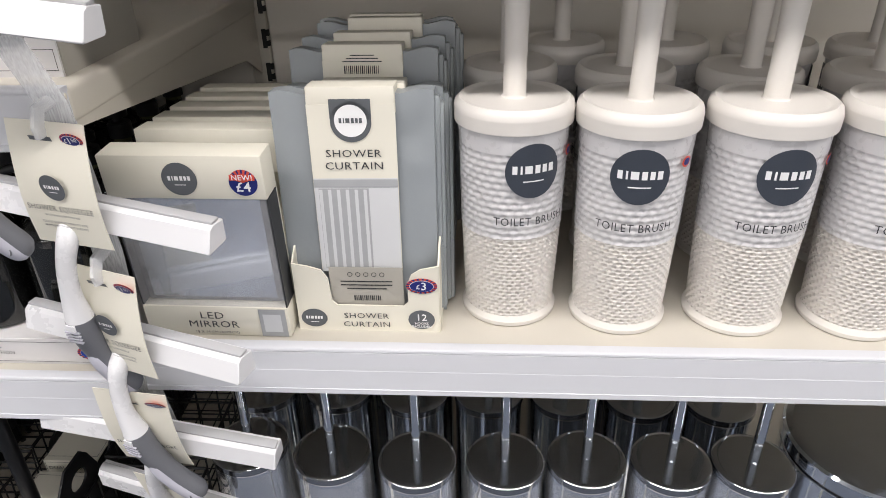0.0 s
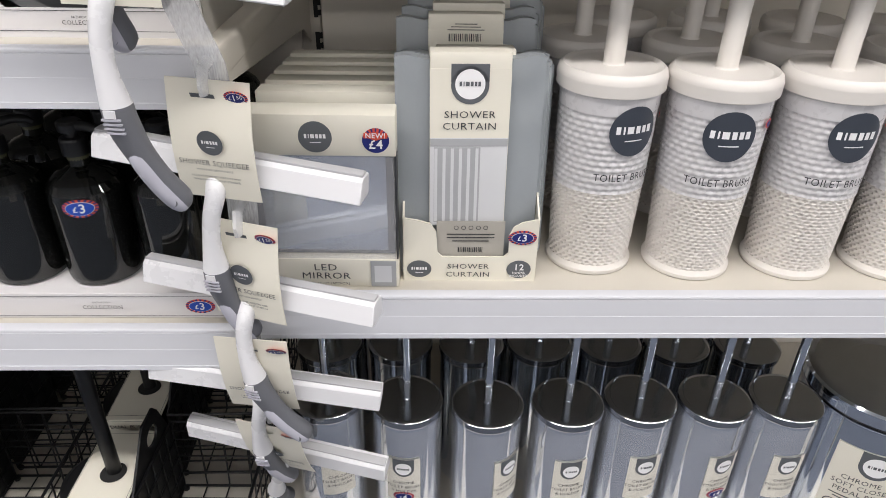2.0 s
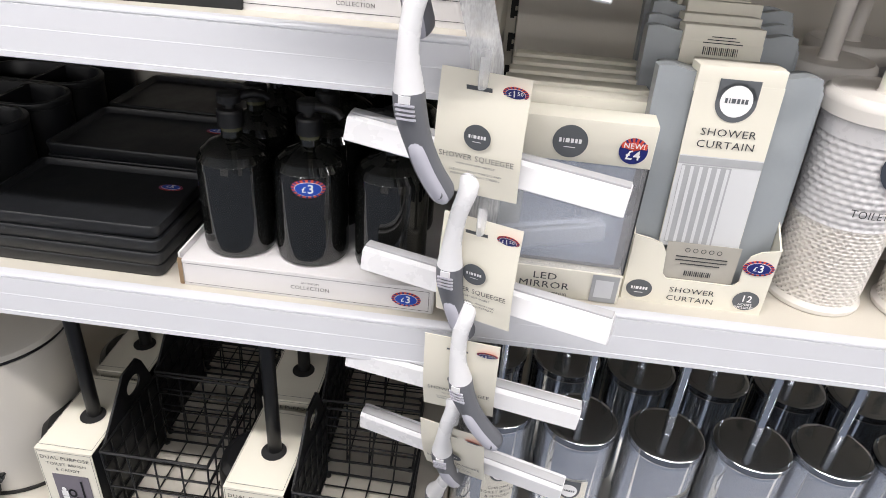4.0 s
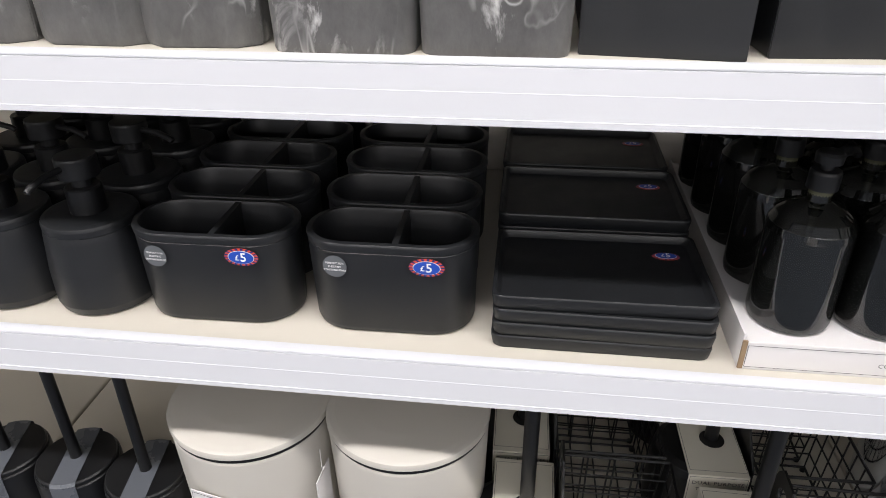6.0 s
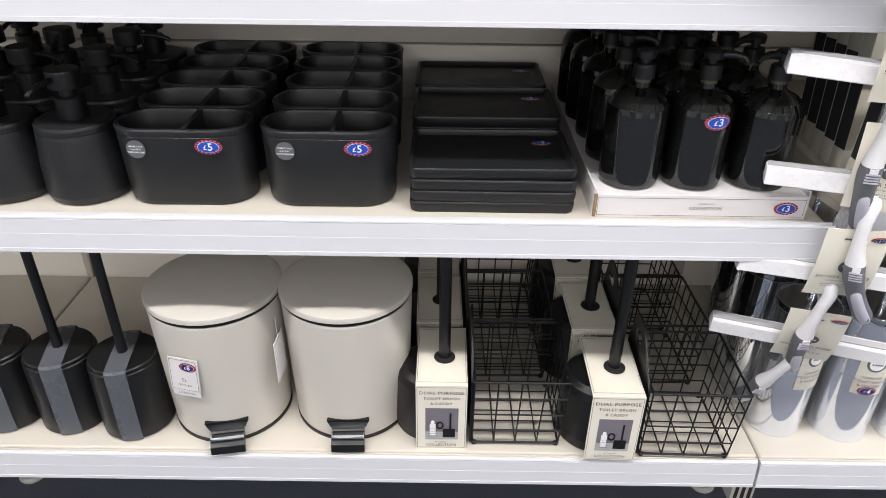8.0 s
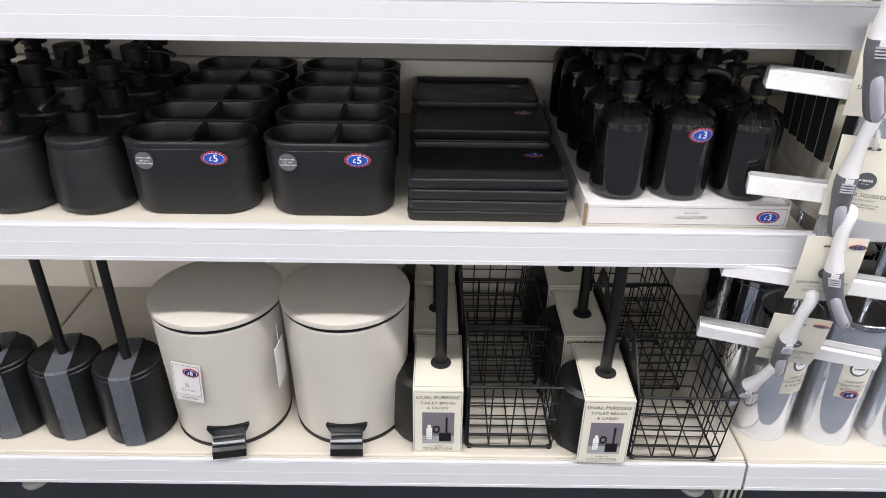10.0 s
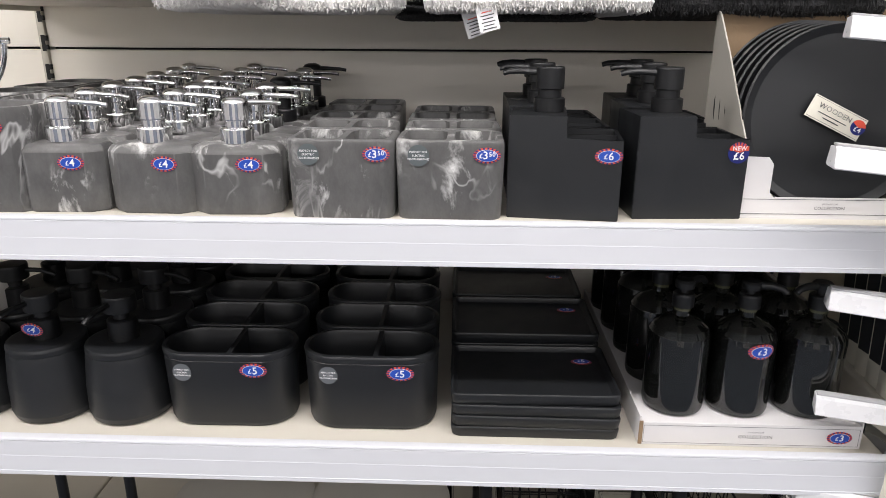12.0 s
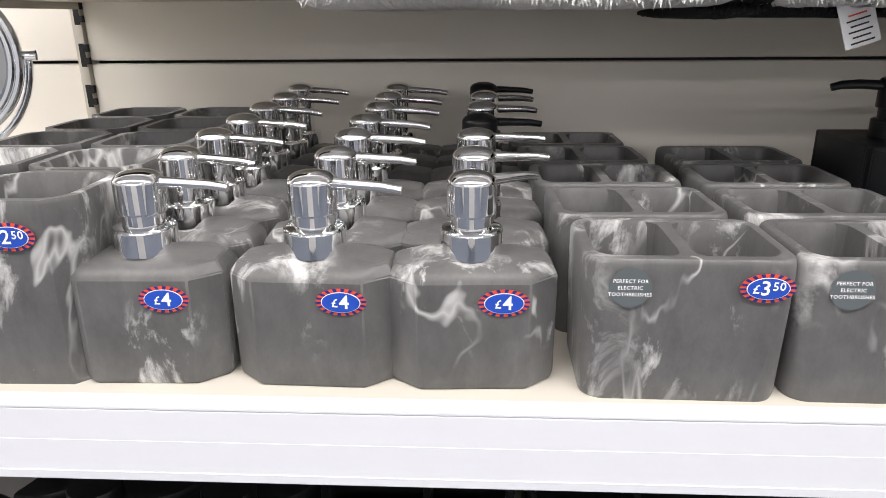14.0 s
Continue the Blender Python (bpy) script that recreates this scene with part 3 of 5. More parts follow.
def black_caddy(kind_of_price):
    ob = thing("soap_caddy", "matt black resin soap pump with toothbrush tray", "soap caddy", group="black resin caddies on the shelf")
    bm = bmesh.new()
    shape = [(-0.0655, 0), (0.0655, 0), (0.0655, 0.096), (0.0005, 0.096), (0.0005, 0.122), (-0.0655, 0.122)]
    for y0, y1 in ((-0.047, -0.0425), (0.0425, 0.047)):
        loft(bm, [[(x, y, z) for x, z in shape] for y in (y0, y1)])
    bmesh.ops.bevel(bm, geom=bm.edges[:], offset=0.0009, segments=2, affect="EDGES")
    block(bm, -0.0654, 0.0003, -0.0425, 0.0425, 0.001, 0.1218)
    block(bm, 0.0003, 0.0653, -0.0425, 0.0425, 0.001, 0.03)
    part("body", bm, BLACK, ob)
    part("end_wall", one_block(0.0612, 0.0654, -0.0425, 0.0425, 0.03, 0.0958), BLACK, ob)
    part("divider", one_block(0.0003, 0.0612, -0.0022, 0.0022, 0.03, 0.0950), BLACK, ob)
    part("collar", lathe(bmesh.new(), [(0.0185, 0.1222), (0.0185, 0.1375), (0.0170, 0.1385)], 32), BLACKDEEP, ob, at=pose(-0.021, 0, 0))
    head = part("pump_head", lathe(bmesh.new(), [(0.0140, 0.138), (0.0140, 0.1480), (0.0160, 0.1485), (0.0168, 0.149), (0.0168, 0.1725), (0.0158, 0.1740), (0.001, 0.1745)], 32), BLACKDEEP, ob, at=pose(-0.021, 0, 0))
    part("spout", tube(bmesh.new(), [(-0.010, 0, 0.168), (-0.034, 0.004, 0.1690), (-0.048, 0.007, 0.1680), (-0.056, 0.009, 0.1655)], [0.0050, 0.0046, 0.0042, 0.0038], 10, flat=0.75), BLACKDEEP, head)
    if kind_of_price == 1:
        place("price_sticker", price_mark("6"), ob, 0.050, -0.0474, 0.0775, label="red, white and blue oval price sticker")
    elif kind_of_price == 2:
        p = Print(*PRICE_INKS)
        p.round_offer(0, 0, 0.0125, "6", "NEW")
        place("price_sticker", p.mesh("price_sticker"), ob, 0.053, -0.0474, 0.080, label="round red and navy offer sticker")
    return ob


for cx, cy, yaw, mark in ((-0.766, 0.692, -6.0, 1), (-0.624, 0.703, 3.0, 2)):
    for row in range(3):
        ob = black_caddy(mark if row == 0 else 0)
        ob.matrix_basis = on_middle(cx + 0.001 * row + (0.007 * row if mark == 2 else 0.0), cy + 0.103 * row, (yaw if row == 0 else 0.0) + random.uniform(-1, 1))


def plate_box():
    ob = thing("display_box", "white card display box printed with thin lines", "display box", on_middle(-0.4510, 0.664))
    w, d = 0.1085, 0.148
    front = bmesh.new()
    o = [(-w, 0), (w, 0), (w, 0.072), (w - 0.020, 0.074), (w - 0.026, 0.068), (w - 0.026, 0.030), (w - 0.032, 0.026), (-w + 0.042, 0.026), (-w + 0.036, 0.032), (-w + 0.036, 0.066), (-w + 0.030, 0.074), (-w, 0.075)]
    loft(front, [[(x, y, z) for x, z in o] for y in (0.0, 0.0022)])
    part("front_panel", front, CARD, ob)
    for sx in (-1, 1):
        side = bmesh.new()
        so = [(0.003, 0), (d, 0), (d, 0.245), (0.130, 0.232), (0.086, 0.188), (0.003, 0.096)]
        loft(side, [[(x, y, z) for y, z in so] for x in (sx * w - 0.001, sx * w + 0.001)])
        part("side_panel", side, GREYBOARD, ob)
    part("back_panel", one_block(-w, w, d, d + 0.002, 0, 0.245), KRAFT, ob)
    part("bottom_panel", one_block(-w, w, 0.003, d, 0.0005, 0.0025), CARD, ob)
    p = Print(INK)
    for z in (0.006, 0.024):
        p.rect(0, z, 2 * w - 0.006, 0.0006, INK)
    for sx in (-1, 1):
        p.rect(sx * (w - 0.0035), 0.015, 0.0006, 0.018, INK)
    p.words("BATHROOM", 0.0, 0.0185, 0.0022, INK)
    p.words("COLLECTION", 0.0, 0.0135, 0.0040, INK)
    place("lettering", p.mesh("lettering"), ob, 0, -0.0003, 0)
    return ob


plate_box()


def black_plate(i):
    ob = thing("round_tray", "round black wooden tray leaning in its box", "tray", group="round black trays in the display box")
    me = lathe(bmesh.new(), [(0.004, 0.0), (0.092, 0.0), (0.1035, 0.004), (0.1055, 0.011), (0.1035, 0.0125), (0.0995, 0.010), (0.094, 0.0068), (0.004, 0.006)], 64)
    part("dish", me, BLACK, ob)
    ob.matrix_basis = on_middle(-0.4490 - 0.0004 * i, 0.696 + 0.019 * i, 0, 0.1150 + 0.0005 * i, 83) @ Matrix.Scale(1.05, 4)
    if i == 0:
        tag = bmesh.new()
        block(tag, -0.0335, 0.0335, -0.0130, 0.0130, 0.0, 0.0006)
        lab = part("swing_tag", tag, PAPER, ob, "cream card swing tag", pose(-0.003, 0.002, 0.0135, 0, 0, -26))
        p = Print(INK, *PRICE_INKS)
        p.rect(0, 0.0115, 0.064, 0.0004, INK)
        p.rect(0, -0.0115, 0.064, 0.0004, INK)
        p.words("WOODEN", -0.004, 0.004, 0.0060, INK)
        p.rect(-0.004, -0.003, 0.036, 0.0010, INK)
        p.rect(-0.004, -0.007, 0.020, 0.0012, INK)
        p.ring(0.027, 0.001, 0.0085, 0.0085, NAVY, 1)
        p.ring(0.027, 0.001, 0.0085, 0.0085, RED, 2, 0, 20, 160, n=16)
        p.words("\u00a34", 0.027, -0.0015, 0.0058, WHITE, 3)
        place("lettering", p.mesh("lettering"), lab, 0, 0, 0.0008, -90)
    return ob


for k in range(6):
    black_plate(k)


def vanity_mirror():
    ob = thing("vanity_mirror", "round chrome magnifying mirror on a stand", "mirror", pose(-1.728, 0.955, MID, 0, 0, 20))
    part("base", lathe(bmesh.new(), [(0.060, 0), (0.060, 0.004), (0.045, 0.010), (0.008, 0.014)], 40), CHROME, ob)
    part("stem", lathe(bmesh.new(), [(0.006, 0.012), (0.006, 0.070), (0.008, 0.078)], 20), CHROME, ob)
    zc = 0.188
    yoke = [(0.0935 * math.cos(radians(a)), 0.004, zc + 0.1035 * math.sin(radians(a))) for a in range(-182, 3, 8)]
    part("yoke", tube(bmesh.new(), yoke, 0.0042, 10), CHROME, ob)
    ring = bmesh.new()
    n = 72
    for r0, y0 in ((0.0865, -0.006), (0.080, -0.008)):
        rows = []
        for i in range(n):
            a = 2 * math.pi * i / n
            rows.append([(math.cos(a) * (r0 + 0.0052 * math.cos(b)), y0 + 0.0065 * math.sin(b), zc + math.sin(a) * (r0 + 0.0052 * math.cos(b))) for b in [2 * math.pi * k / 10 for k in range(10)]])
        loft(ring, rows + [rows[0]], False, False)
    bmesh.ops.remove_doubles(ring, verts=ring.verts[:], dist=1e-6)
    part("rim", ring, CHROME, ob)
    glass = lathe(bmesh.new(), [(0.078, -0.002), (0.078, 0.002)], 64)
    part("mirror_glass", glass, SILVER, ob, at=pose(0, -0.009, zc, 95))
    for sx in (-1, 1):
        part("pivot", lathe(bmesh.new(), [(0.0055, -0.008), (0.0055, 0.008)], 16), CHROME, ob, at=pose(sx * 0.0945, 0.0, zc, 0, 90))
    return ob


vanity_mirror()

# ---- top shelf: towels ----


def towel(x0, x1, z0, h, mat, label, y0=0.60, y1=1.05, seed=1):
    """Four soft folds with a fuzzy surface and a ragged fringe of loops along the front."""
    ob = thing("folded_towel", label, "towel", pose((x0 + x1) / 2, 0, z0), group="folded towels on the upper shelf")
    dice = random.Random(seed)
    w = x1 - x0
    bm = bmesh.new()
    nx, nz = 220, 18
    for layer in range(4):
        rows = []
        sag = 0.010 * math.sin(layer * 2.4 + seed)
        for i in range(nx + 1):
            x = -w / 2 + w * i / nx
            r = noise.noise(Vector((x * 7 + seed * 3, layer * 5.0, 1.0)))
            wave = noise.noise(Vector((x * 21 + seed, layer * 3.0, 4.0)))
            end = math.sqrt(max(0.0, 1 - (1 - min(1, min(i, nx - i) / 9.0)) ** 2)) * 0.55 + 0.45
            ring = []
            for k in range(nz):
                a = 2 * math.pi * k / nz
                cy, cz = math.cos(a), math.sin(a)
                y = (y0 + y1) / 2 + (y1 - y0) / 2 * math.copysign(abs(cy) ** 0.35, cy)
                z = h * (0.125 + 0.25 * layer) + h * 0.14 * math.copysign(abs(cz) ** 0.7, cz) * end
                front = max(0.0, -cy) ** 0.5
                fuzz = dice.uniform(-1, 1)
                y += front * (0.008 * r + 0.004 * wave + sag + 0.0016 * fuzz)
                z += front * (0.007 * r + 0.003 * wave) + 0.0012 * dice.uniform(-1, 1)
                ring.append((x + 0.0008 * fuzz, y, z))
            rows.append(ring)
        loft(bm, rows)
    part("folds", bm, mat, ob)
    loops = bmesh.new()
    for _ in range(int(w * 4200)):
        x = dice.uniform(-w / 2 + 0.002, w / 2 - 0.002)
        r = noise.noise(Vector((x * 7 + seed * 3, 0.0, 1.0)))
        clump = 0.5 + 0.5 * noise.noise(Vector((x * 55 + seed, 2.0, 7.0)))
        y = y0 + 0.008 * r + 0.010 * math.sin(seed) + dice.uniform(-0.003, 0.022)
        z = 0.004 + 0.007 * r + dice.uniform(0.0, 0.012)
        drop = dice.uniform(0.0015, 0.0035 + 0.0065 * clump)
        side, fore, wide = dice.uniform(-0.003, 0.003), dice.uniform(-0.004, 0.001), dice.uniform(0.0008, 0.0018)
        top = [loops.verts.new((x + wide * math.cos(q), y + wide * math.sin(q), z)) for q in (0.3, 2.4, 4.5)]
        tip = loops.verts.new((x + side, y + fore, z - drop))
        for i in range(3):
            loops.faces.new((top[i], top[(i + 1) % 3], tip))
    part("pile_fringe", loops, mat, ob, "ragged fringe of loose pile")
    return ob


towel(-1.290, -0.970, TOP - 0.034, 0.11, TOWELWHITE, "fluffy white folded towel with a ragged pile edge", y0=0.755, seed=2)
towel(-0.946, -0.665, TOP - 0.036, 0.11, TOWELWHITE, "fluffy white folded towel with a ragged pile edge", y0=0.757, seed=5)
towel(-0.985, -0.725, TOP - 0.044, 0.03, TOWELBLACK, "black towel folded under a white one", y0=0.785, y1=1.05, seed=8)
towel(-0.690, -0.37, TOP - 0.040, 0.12, TOWELBLACK, "fluffy black folded towel", y0=0.775, seed=9)
towel(-1.64, -1.33, TOP - 0.014, 0.11, TOWELBLACK, "fluffy black folded towel", y0=0.78, seed=12)
for tag_x, tag_z, tag_r, tag_y in ((-0.866, 1.106, 14, 0.748), (-0.882, 1.099, 18, 0.786)):
    ob = thing("care_label", "small white care label hanging from a towel", "label", pose(tag_x, tag_y, tag_z, -6, -tag_r, 0))
    part("tape", one_block(-0.0125, 0.0125, -0.0004, 0.0004, -0.014, 0.020), WHITE, ob)
    p = Print(INK, RED)
    for k in range(6):
        p.rect(0, -0.011 + 0.004 * k, 0.017 - 0.004 * (k % 2), 0.0012, RED if k == 5 else INK)
    place("printing", p.mesh("printing"), ob, 0, -0.0006, 0)

# ---- lower shelf: black set ----


def black_dispenser(turn, price):
    ob = thing("soap_dispenser", "matt black round soap dispenser with black pump", "soap dispenser", group="black soap dispensers on the shelf")
    part("body", lathe(bmesh.new(), [(0.049, 0.0), (0.0535, 0.003), (0.0565, 0.012), (0.0555, 0.05), (0.0515, 0.090), (0.0505, 0.096)], 44), BLACK, ob)
    part("lid", lathe(bmesh.new(), [(0.0505, 0.0965), (0.0508, 0.103), (0.0495, 0.1065), (0.045, 0.108), (0.020, 0.1085)], 44), BLACK, ob)
    part("collar", lathe(bmesh.new(), [(0.0195, 0.108), (0.0190, 0.136), (0.0175, 0.1375), (0.0105, 0.138), (0.0105, 0.150)], 28), BLACKDEEP, ob)
    head = part("pump_head", lathe(bmesh.new(), [(0.0105, 0.148), (0.021, 0.149), (0.0215, 0.150), (0.0215, 0.170), (0.0205, 0.172), (0.001, 0.1725)], 28), BLACKDEEP, ob)
    c, s = math.cos(radians(turn)), math.sin(radians(turn))
    part("spout", tube(bmesh.new(), [(c * d, s * d, z) for d, z in ((0.015, 0.163), (0.042, 0.162), (0.060, 0.157), (0.064, 0.154))], 0.0036, 10), BLACKDEEP, head)
    if price:
        place("price_sticker", price_mark("4", w=0.030), ob, -0.004, -0.021, 0.126, -8, 12, 0, "red, white and blue oval price sticker")
    return ob


for col, bx in enumerate((-1.357, -1.4655, -1.5745)):
    for row in range(4):
        jit = random.uniform(-1, 1)
        turn = {(0, 0): -105, (1, 0): -110, (2, 0): -15}.get((col, row), random.uniform(-200, 20))
        ob = black_dispenser(turn, col == 1 and row == 0)
        ob.matrix_basis = pose(bx + 0.006 * jit - 0.004 * row, 0.697 + 0.111 * row, LOW, 0, 0, 0)


def black_holder(price):
    ob = thing("toothbrush_holder", "matt black oval toothbrush holder with two compartments", "toothbrush holder", group="black toothbrush holders on the shelf")
    o = rounded(-0.0915, 0.0915, -0.046, 0.046, 0.0455, 9)
    rings = [scaled(o, (0.90, 0.86), 0.0), scaled(o, (0.935, 0.92), 0.0025), scaled(o, (0.955, 0.95), 0.008), scaled(o, (0.985, 0.985), 0.0975), scaled(o, (0.975, 0.975), 0.0980), scaled(o, (0.975, 0.975), 0.0985), scaled(o, (0.987, 0.987), 0.0990), scaled(o, 1.0, 0.105), scaled(o, 0.992, 0.1072), scaled(o, 0.975, 0.1080)]
    holes = [rounded(-0.0845, 0.0845, -0.039, 0.039, 0.038, 9)]
    part("body", holed_pot(rings, holes, 0.012), BLACK, ob)
    part("divider", one_block(0.0060, 0.0125, -0.0392, 0.0392, 0.0115, 0.1076), BLACK, ob)
    if price:
        place("price_sticker", price_mark("5", w=0.036), ob, 0.0420, -0.0462, 0.0865, label="red, white and blue oval price sticker")
        p = Print(SLATE, WHITE)
        p.ring(0, 0, 0.0125, 0.0125, SLATE)
        for k, line in enumerate(("PERFECT FOR", "ELECTRIC", "TOOTHBRUSHES")):
            p.words(line, 0, 0.0038 - 0.0040 * k, 0.0021, WHITE)
        place("round_sticker", p.mesh("round_sticker"), ob, -0.0520, -0.0460, 0.0825, rz=-3, label="round slate sticker with white words")
    return ob


for bx in (-1.2065, -1.012):
    for row in range(5):
        ob = black_holder(row == 0)
        ob.matrix_basis = pose(bx - 0.004 * row + random.uniform(-0.002, 0.002), 0.6945 + 0.0945 * row, LOW, 0, 0, random.uniform(-1, 1))


def black_tray():
    ob = thing("bathroom_tray", "flat matt black resin tray in a stack", "tray", group="black trays stacked on the shelf")
    o = rounded(-0.1105, 0.1105, -0.0735, 0.0735, 0.009, 4)
    rings = [scaled(o, 0.965, 0.0), scaled(o, 0.985, 0.002), scaled(o, 1.0, 0.0130), scaled(o, 0.996, 0.0152), scaled(o, 0.988, 0.0158)]
    part("dish", holed_pot(rings, [rounded(-0.106, 0.106, -0.069, 0.069, 0.007, 4)], 0.0085), BLACK, ob)
    return ob


for stack, (ty, count) in enumerate(((0.7140, 4), (0.867, 5), (1.023, 5))):
    for k in range(count):
        ob = black_tray()
        ob.matrix_basis = pose(-0.795 - 0.002 * stack + random.uniform(-0.0015, 0.0015), ty + random.uniform(-0.0015, 0.0015), LOW + 0.0160 * k, 0, 0, random.uniform(-0.6, 0.6))
        if k == count - 1:
            place("price_sticker", price_mark("5", w=0.030), ob, 0.0755, 0.0345, 0.0089, -90, label="red, white and blue oval price sticker")


def bottle_box():
    ob = thing("display_box", "low white card display tray holding dark bottles", "display box", pose(-0.520, 0.634, LOW))
    w, d = 0.1405, 0.455
    part("front_panel", one_block(-w, w, 0, 0.002, 0, 0.033, bevel=0.0006, segments=1), CARD, ob)
    part("back_panel", one_block(-w, w, d - 0.002, d, 0, 0.033), CARD, ob)
    for sx in (-1, 1):
        part("side_panel", one_block(sx * w - 0.0011, sx * w + 0.0011, 0.0023, d - 0.0023, 0, 0.040), CARD, ob)
    part("corner_edge", one_block(-w - 0.0016, -w + 0.003, -0.0006, 0.0016, 0.001, 0.034), KRAFT, ob)
    part("bottom_panel", one_block(-w + 0.0015, w - 0.0015, 0.0025, d - 0.0025, 0.0005, 0.0045), CARD, ob)
    part("top_panel", one_block(-w + 0.0015, w - 0.0015, 0.0022, d - 0.0025, 0.0300, 0.0322), CARD, ob)
    p = Print(INK, *PRICE_INKS)
    for z in (0.004, 0.029):
        p.rect(0, z, 2 * w - 0.008, 0.0005, INK)
    for sx in (-1, 1):
        p.rect(sx * (w - 0.004), 0.0165, 0.0005, 0.025, INK)
    p.words("BATHROOM", 0.006, 0.0215, 0.0024, INK)
    p.words("COLLECTION", 0.006, 0.0150, 0.0048, INK)
    place("lettering", p.mesh("lettering"), ob, 0, -0.0004, 0)
    place("price_sticker", price_mark("3"), ob, 0.112, -0.0004, 0.0165, label="red, white and blue oval price sticker")


bottle_box()


def bottle(price, turn):
    ob = thing("pump_bottle", "dark smoked glass pump bottle with black pump", "bottle", group="dark pump bottles in the display tray")
    part("glass_body", lathe(bmesh.new(), [(0.034, 0.0), (0.0385, 0.0025), (0.0398, 0.008), (0.0398, 0.100), (0.0388, 0.108), (0.034, 0.1165), (0.026, 0.1230), (0.0165, 0.1272), (0.0112, 0.1305), (0.0104, 0.146)], 48), SMOKE, ob)
    part("contents", lathe(bmesh.new(), [(0.030, 0.005), (0.0335, 0.008), (0.0362, 0.014), (0.0366, 0.099), (0.0350, 0.1005), (0.002, 0.1005)], 48), GLASS, ob, "dark liquid inside")
    part("dip_tube", lathe(bmesh.new(), [(0.0032, 0.100), (0.0032, 0.132)], 14), OLIVE, ob)
    part("neck_band", lathe(bmesh.new(), [(0.0113, 0.1300), (0.0109, 0.1315), (0.0109, 0.146)], 24), OLIVE, ob, "olive tinted glass neck")
    part("collar", lathe(bmesh.new(), [(0.0138, 0.142), (0.0138, 0.158), (0.0125, 0.160), (0.0060, 0.1605), (0.0060, 0.168)], 28), BLACKDEEP, ob)
    head = part("pump_head", lathe(bmesh.new(), [(0.0065, 0.166), (0.0120, 0.167), (0.0125, 0.175), (0.0105, 0.1775), (0.001, 0.178)], 24), BLACKDEEP, ob)
    c, s = math.cos(radians(turn)), math.sin(radians(turn))
    part("spout", tube(bmesh.new(), [(c * q, s * q, z) for q, z in ((0.008, 0.172), (0.024, 0.1735), (0.036, 0.171), (0.041, 0.166))], [0.0056, 0.0050, 0.0044, 0.0040], 10), BLACKDEEP, head)
    if price:
        place("price_sticker", price_mark("3", w=0.036, wrap=0.0401), ob, 0, 0, 0.0965, rz=12, label="red, white and blue oval price sticker")
    return ob


for col, gx in enumerate((-0.6085, -0.5235, -0.4360)):
    for row in range(5):
        ob = bottle(col == 1 and row == 0, (-25, 70, 200)[col] + random.uniform(-40, 40) if row else (35, -20, -160)[col])
        ob.matrix_basis = pose(gx - 0.003 * row + random.uniform(-0.002, 0.002), 0.6860 + 0.0850 * row, LOW + 0.0323)


def cream_jar():
    ob = thing("storage_jar", "large cream ceramic jar with rounded shoulder", "jar", pose(-1.655, 0.80, LOW))
    part("body", lathe(bmesh.new(), [(0.068, 0), (0.076, 0.004), (0.079, 0.02), (0.079, 0.140), (0.075, 0.152), (0.066, 0.158), (0.002, 0.160)], 56), IVORY, ob)
    place("price_sticker", price_mark("4", w=0.030), ob, 0.020, -0.03, 0.1595, -90, label="red, white and blue oval price sticker")


cream_jar()

# ---- base shelf: brushes, bins, caddies ----


def black_toilet_brush():
    ob = thing("toilet_brush", "black round toilet brush holder with grey paper band", "toilet brush", group="black toilet brushes on the base shelf")
    part("holder", lathe(bmesh.new(), [(0.057, 0), (0.0605, 0.003), (0.0615, 0.02), (0.0595, 0.112), (0.0590, 0.118), (0.0575, 0.1195)], 44), BLACKDEEP, ob)
    part("lid", lathe(bmesh.new(), [(0.0565, 0.1195), (0.0565, 0.124), (0.0545, 0.126), (0.002, 0.1265)], 44), BLACKDEEP, ob)
    part("handle", lathe(bmesh.new(), [(0.0085, 0.125), (0.0078, 0.15), (0.0078, 0.385), (0.004, 0.389)], 20), BLACKDEEP, ob)
    band = bmesh.new()
    w = 0.0175
    line = [(-0.0625, 0.002), (-0.0635, 0.03), (-0.0608, 0.124)]
    pts = [(y, z) for y, z in line] + [(-0.0572, 0.1274), (-0.030, 0.1276), (0.030, 0.1276), (0.0572, 0.1274), (0.0608, 0.124), (0.0632, 0.05)]
    rows = []
    for y, z in pts:
        rows.append([band.verts.new((x, math.copysign(math.sqrt(y * y - x * x), y), z)) for x in (-w, -w / 2, 0, w / 2, w)])
    for a, b in zip(rows, rows[1:]):
        for i in range(4):
            band.faces.new((a[i], a[i + 1], b[i + 1], b[i]))
    part("paper_band", band, DULL, ob, "grey paper band")
    return ob


for nx, ny, yaw in ((-1.3710, 0.683, 9), (-1.4800, 0.694, 13), (-1.590, 0.696, 14)):
    black_toilet_brush().matrix_basis = pose(nx, ny, BASE, 0, 0, yaw) @ Matrix.Diagonal((0.94, 0.94, 1.12, 1))


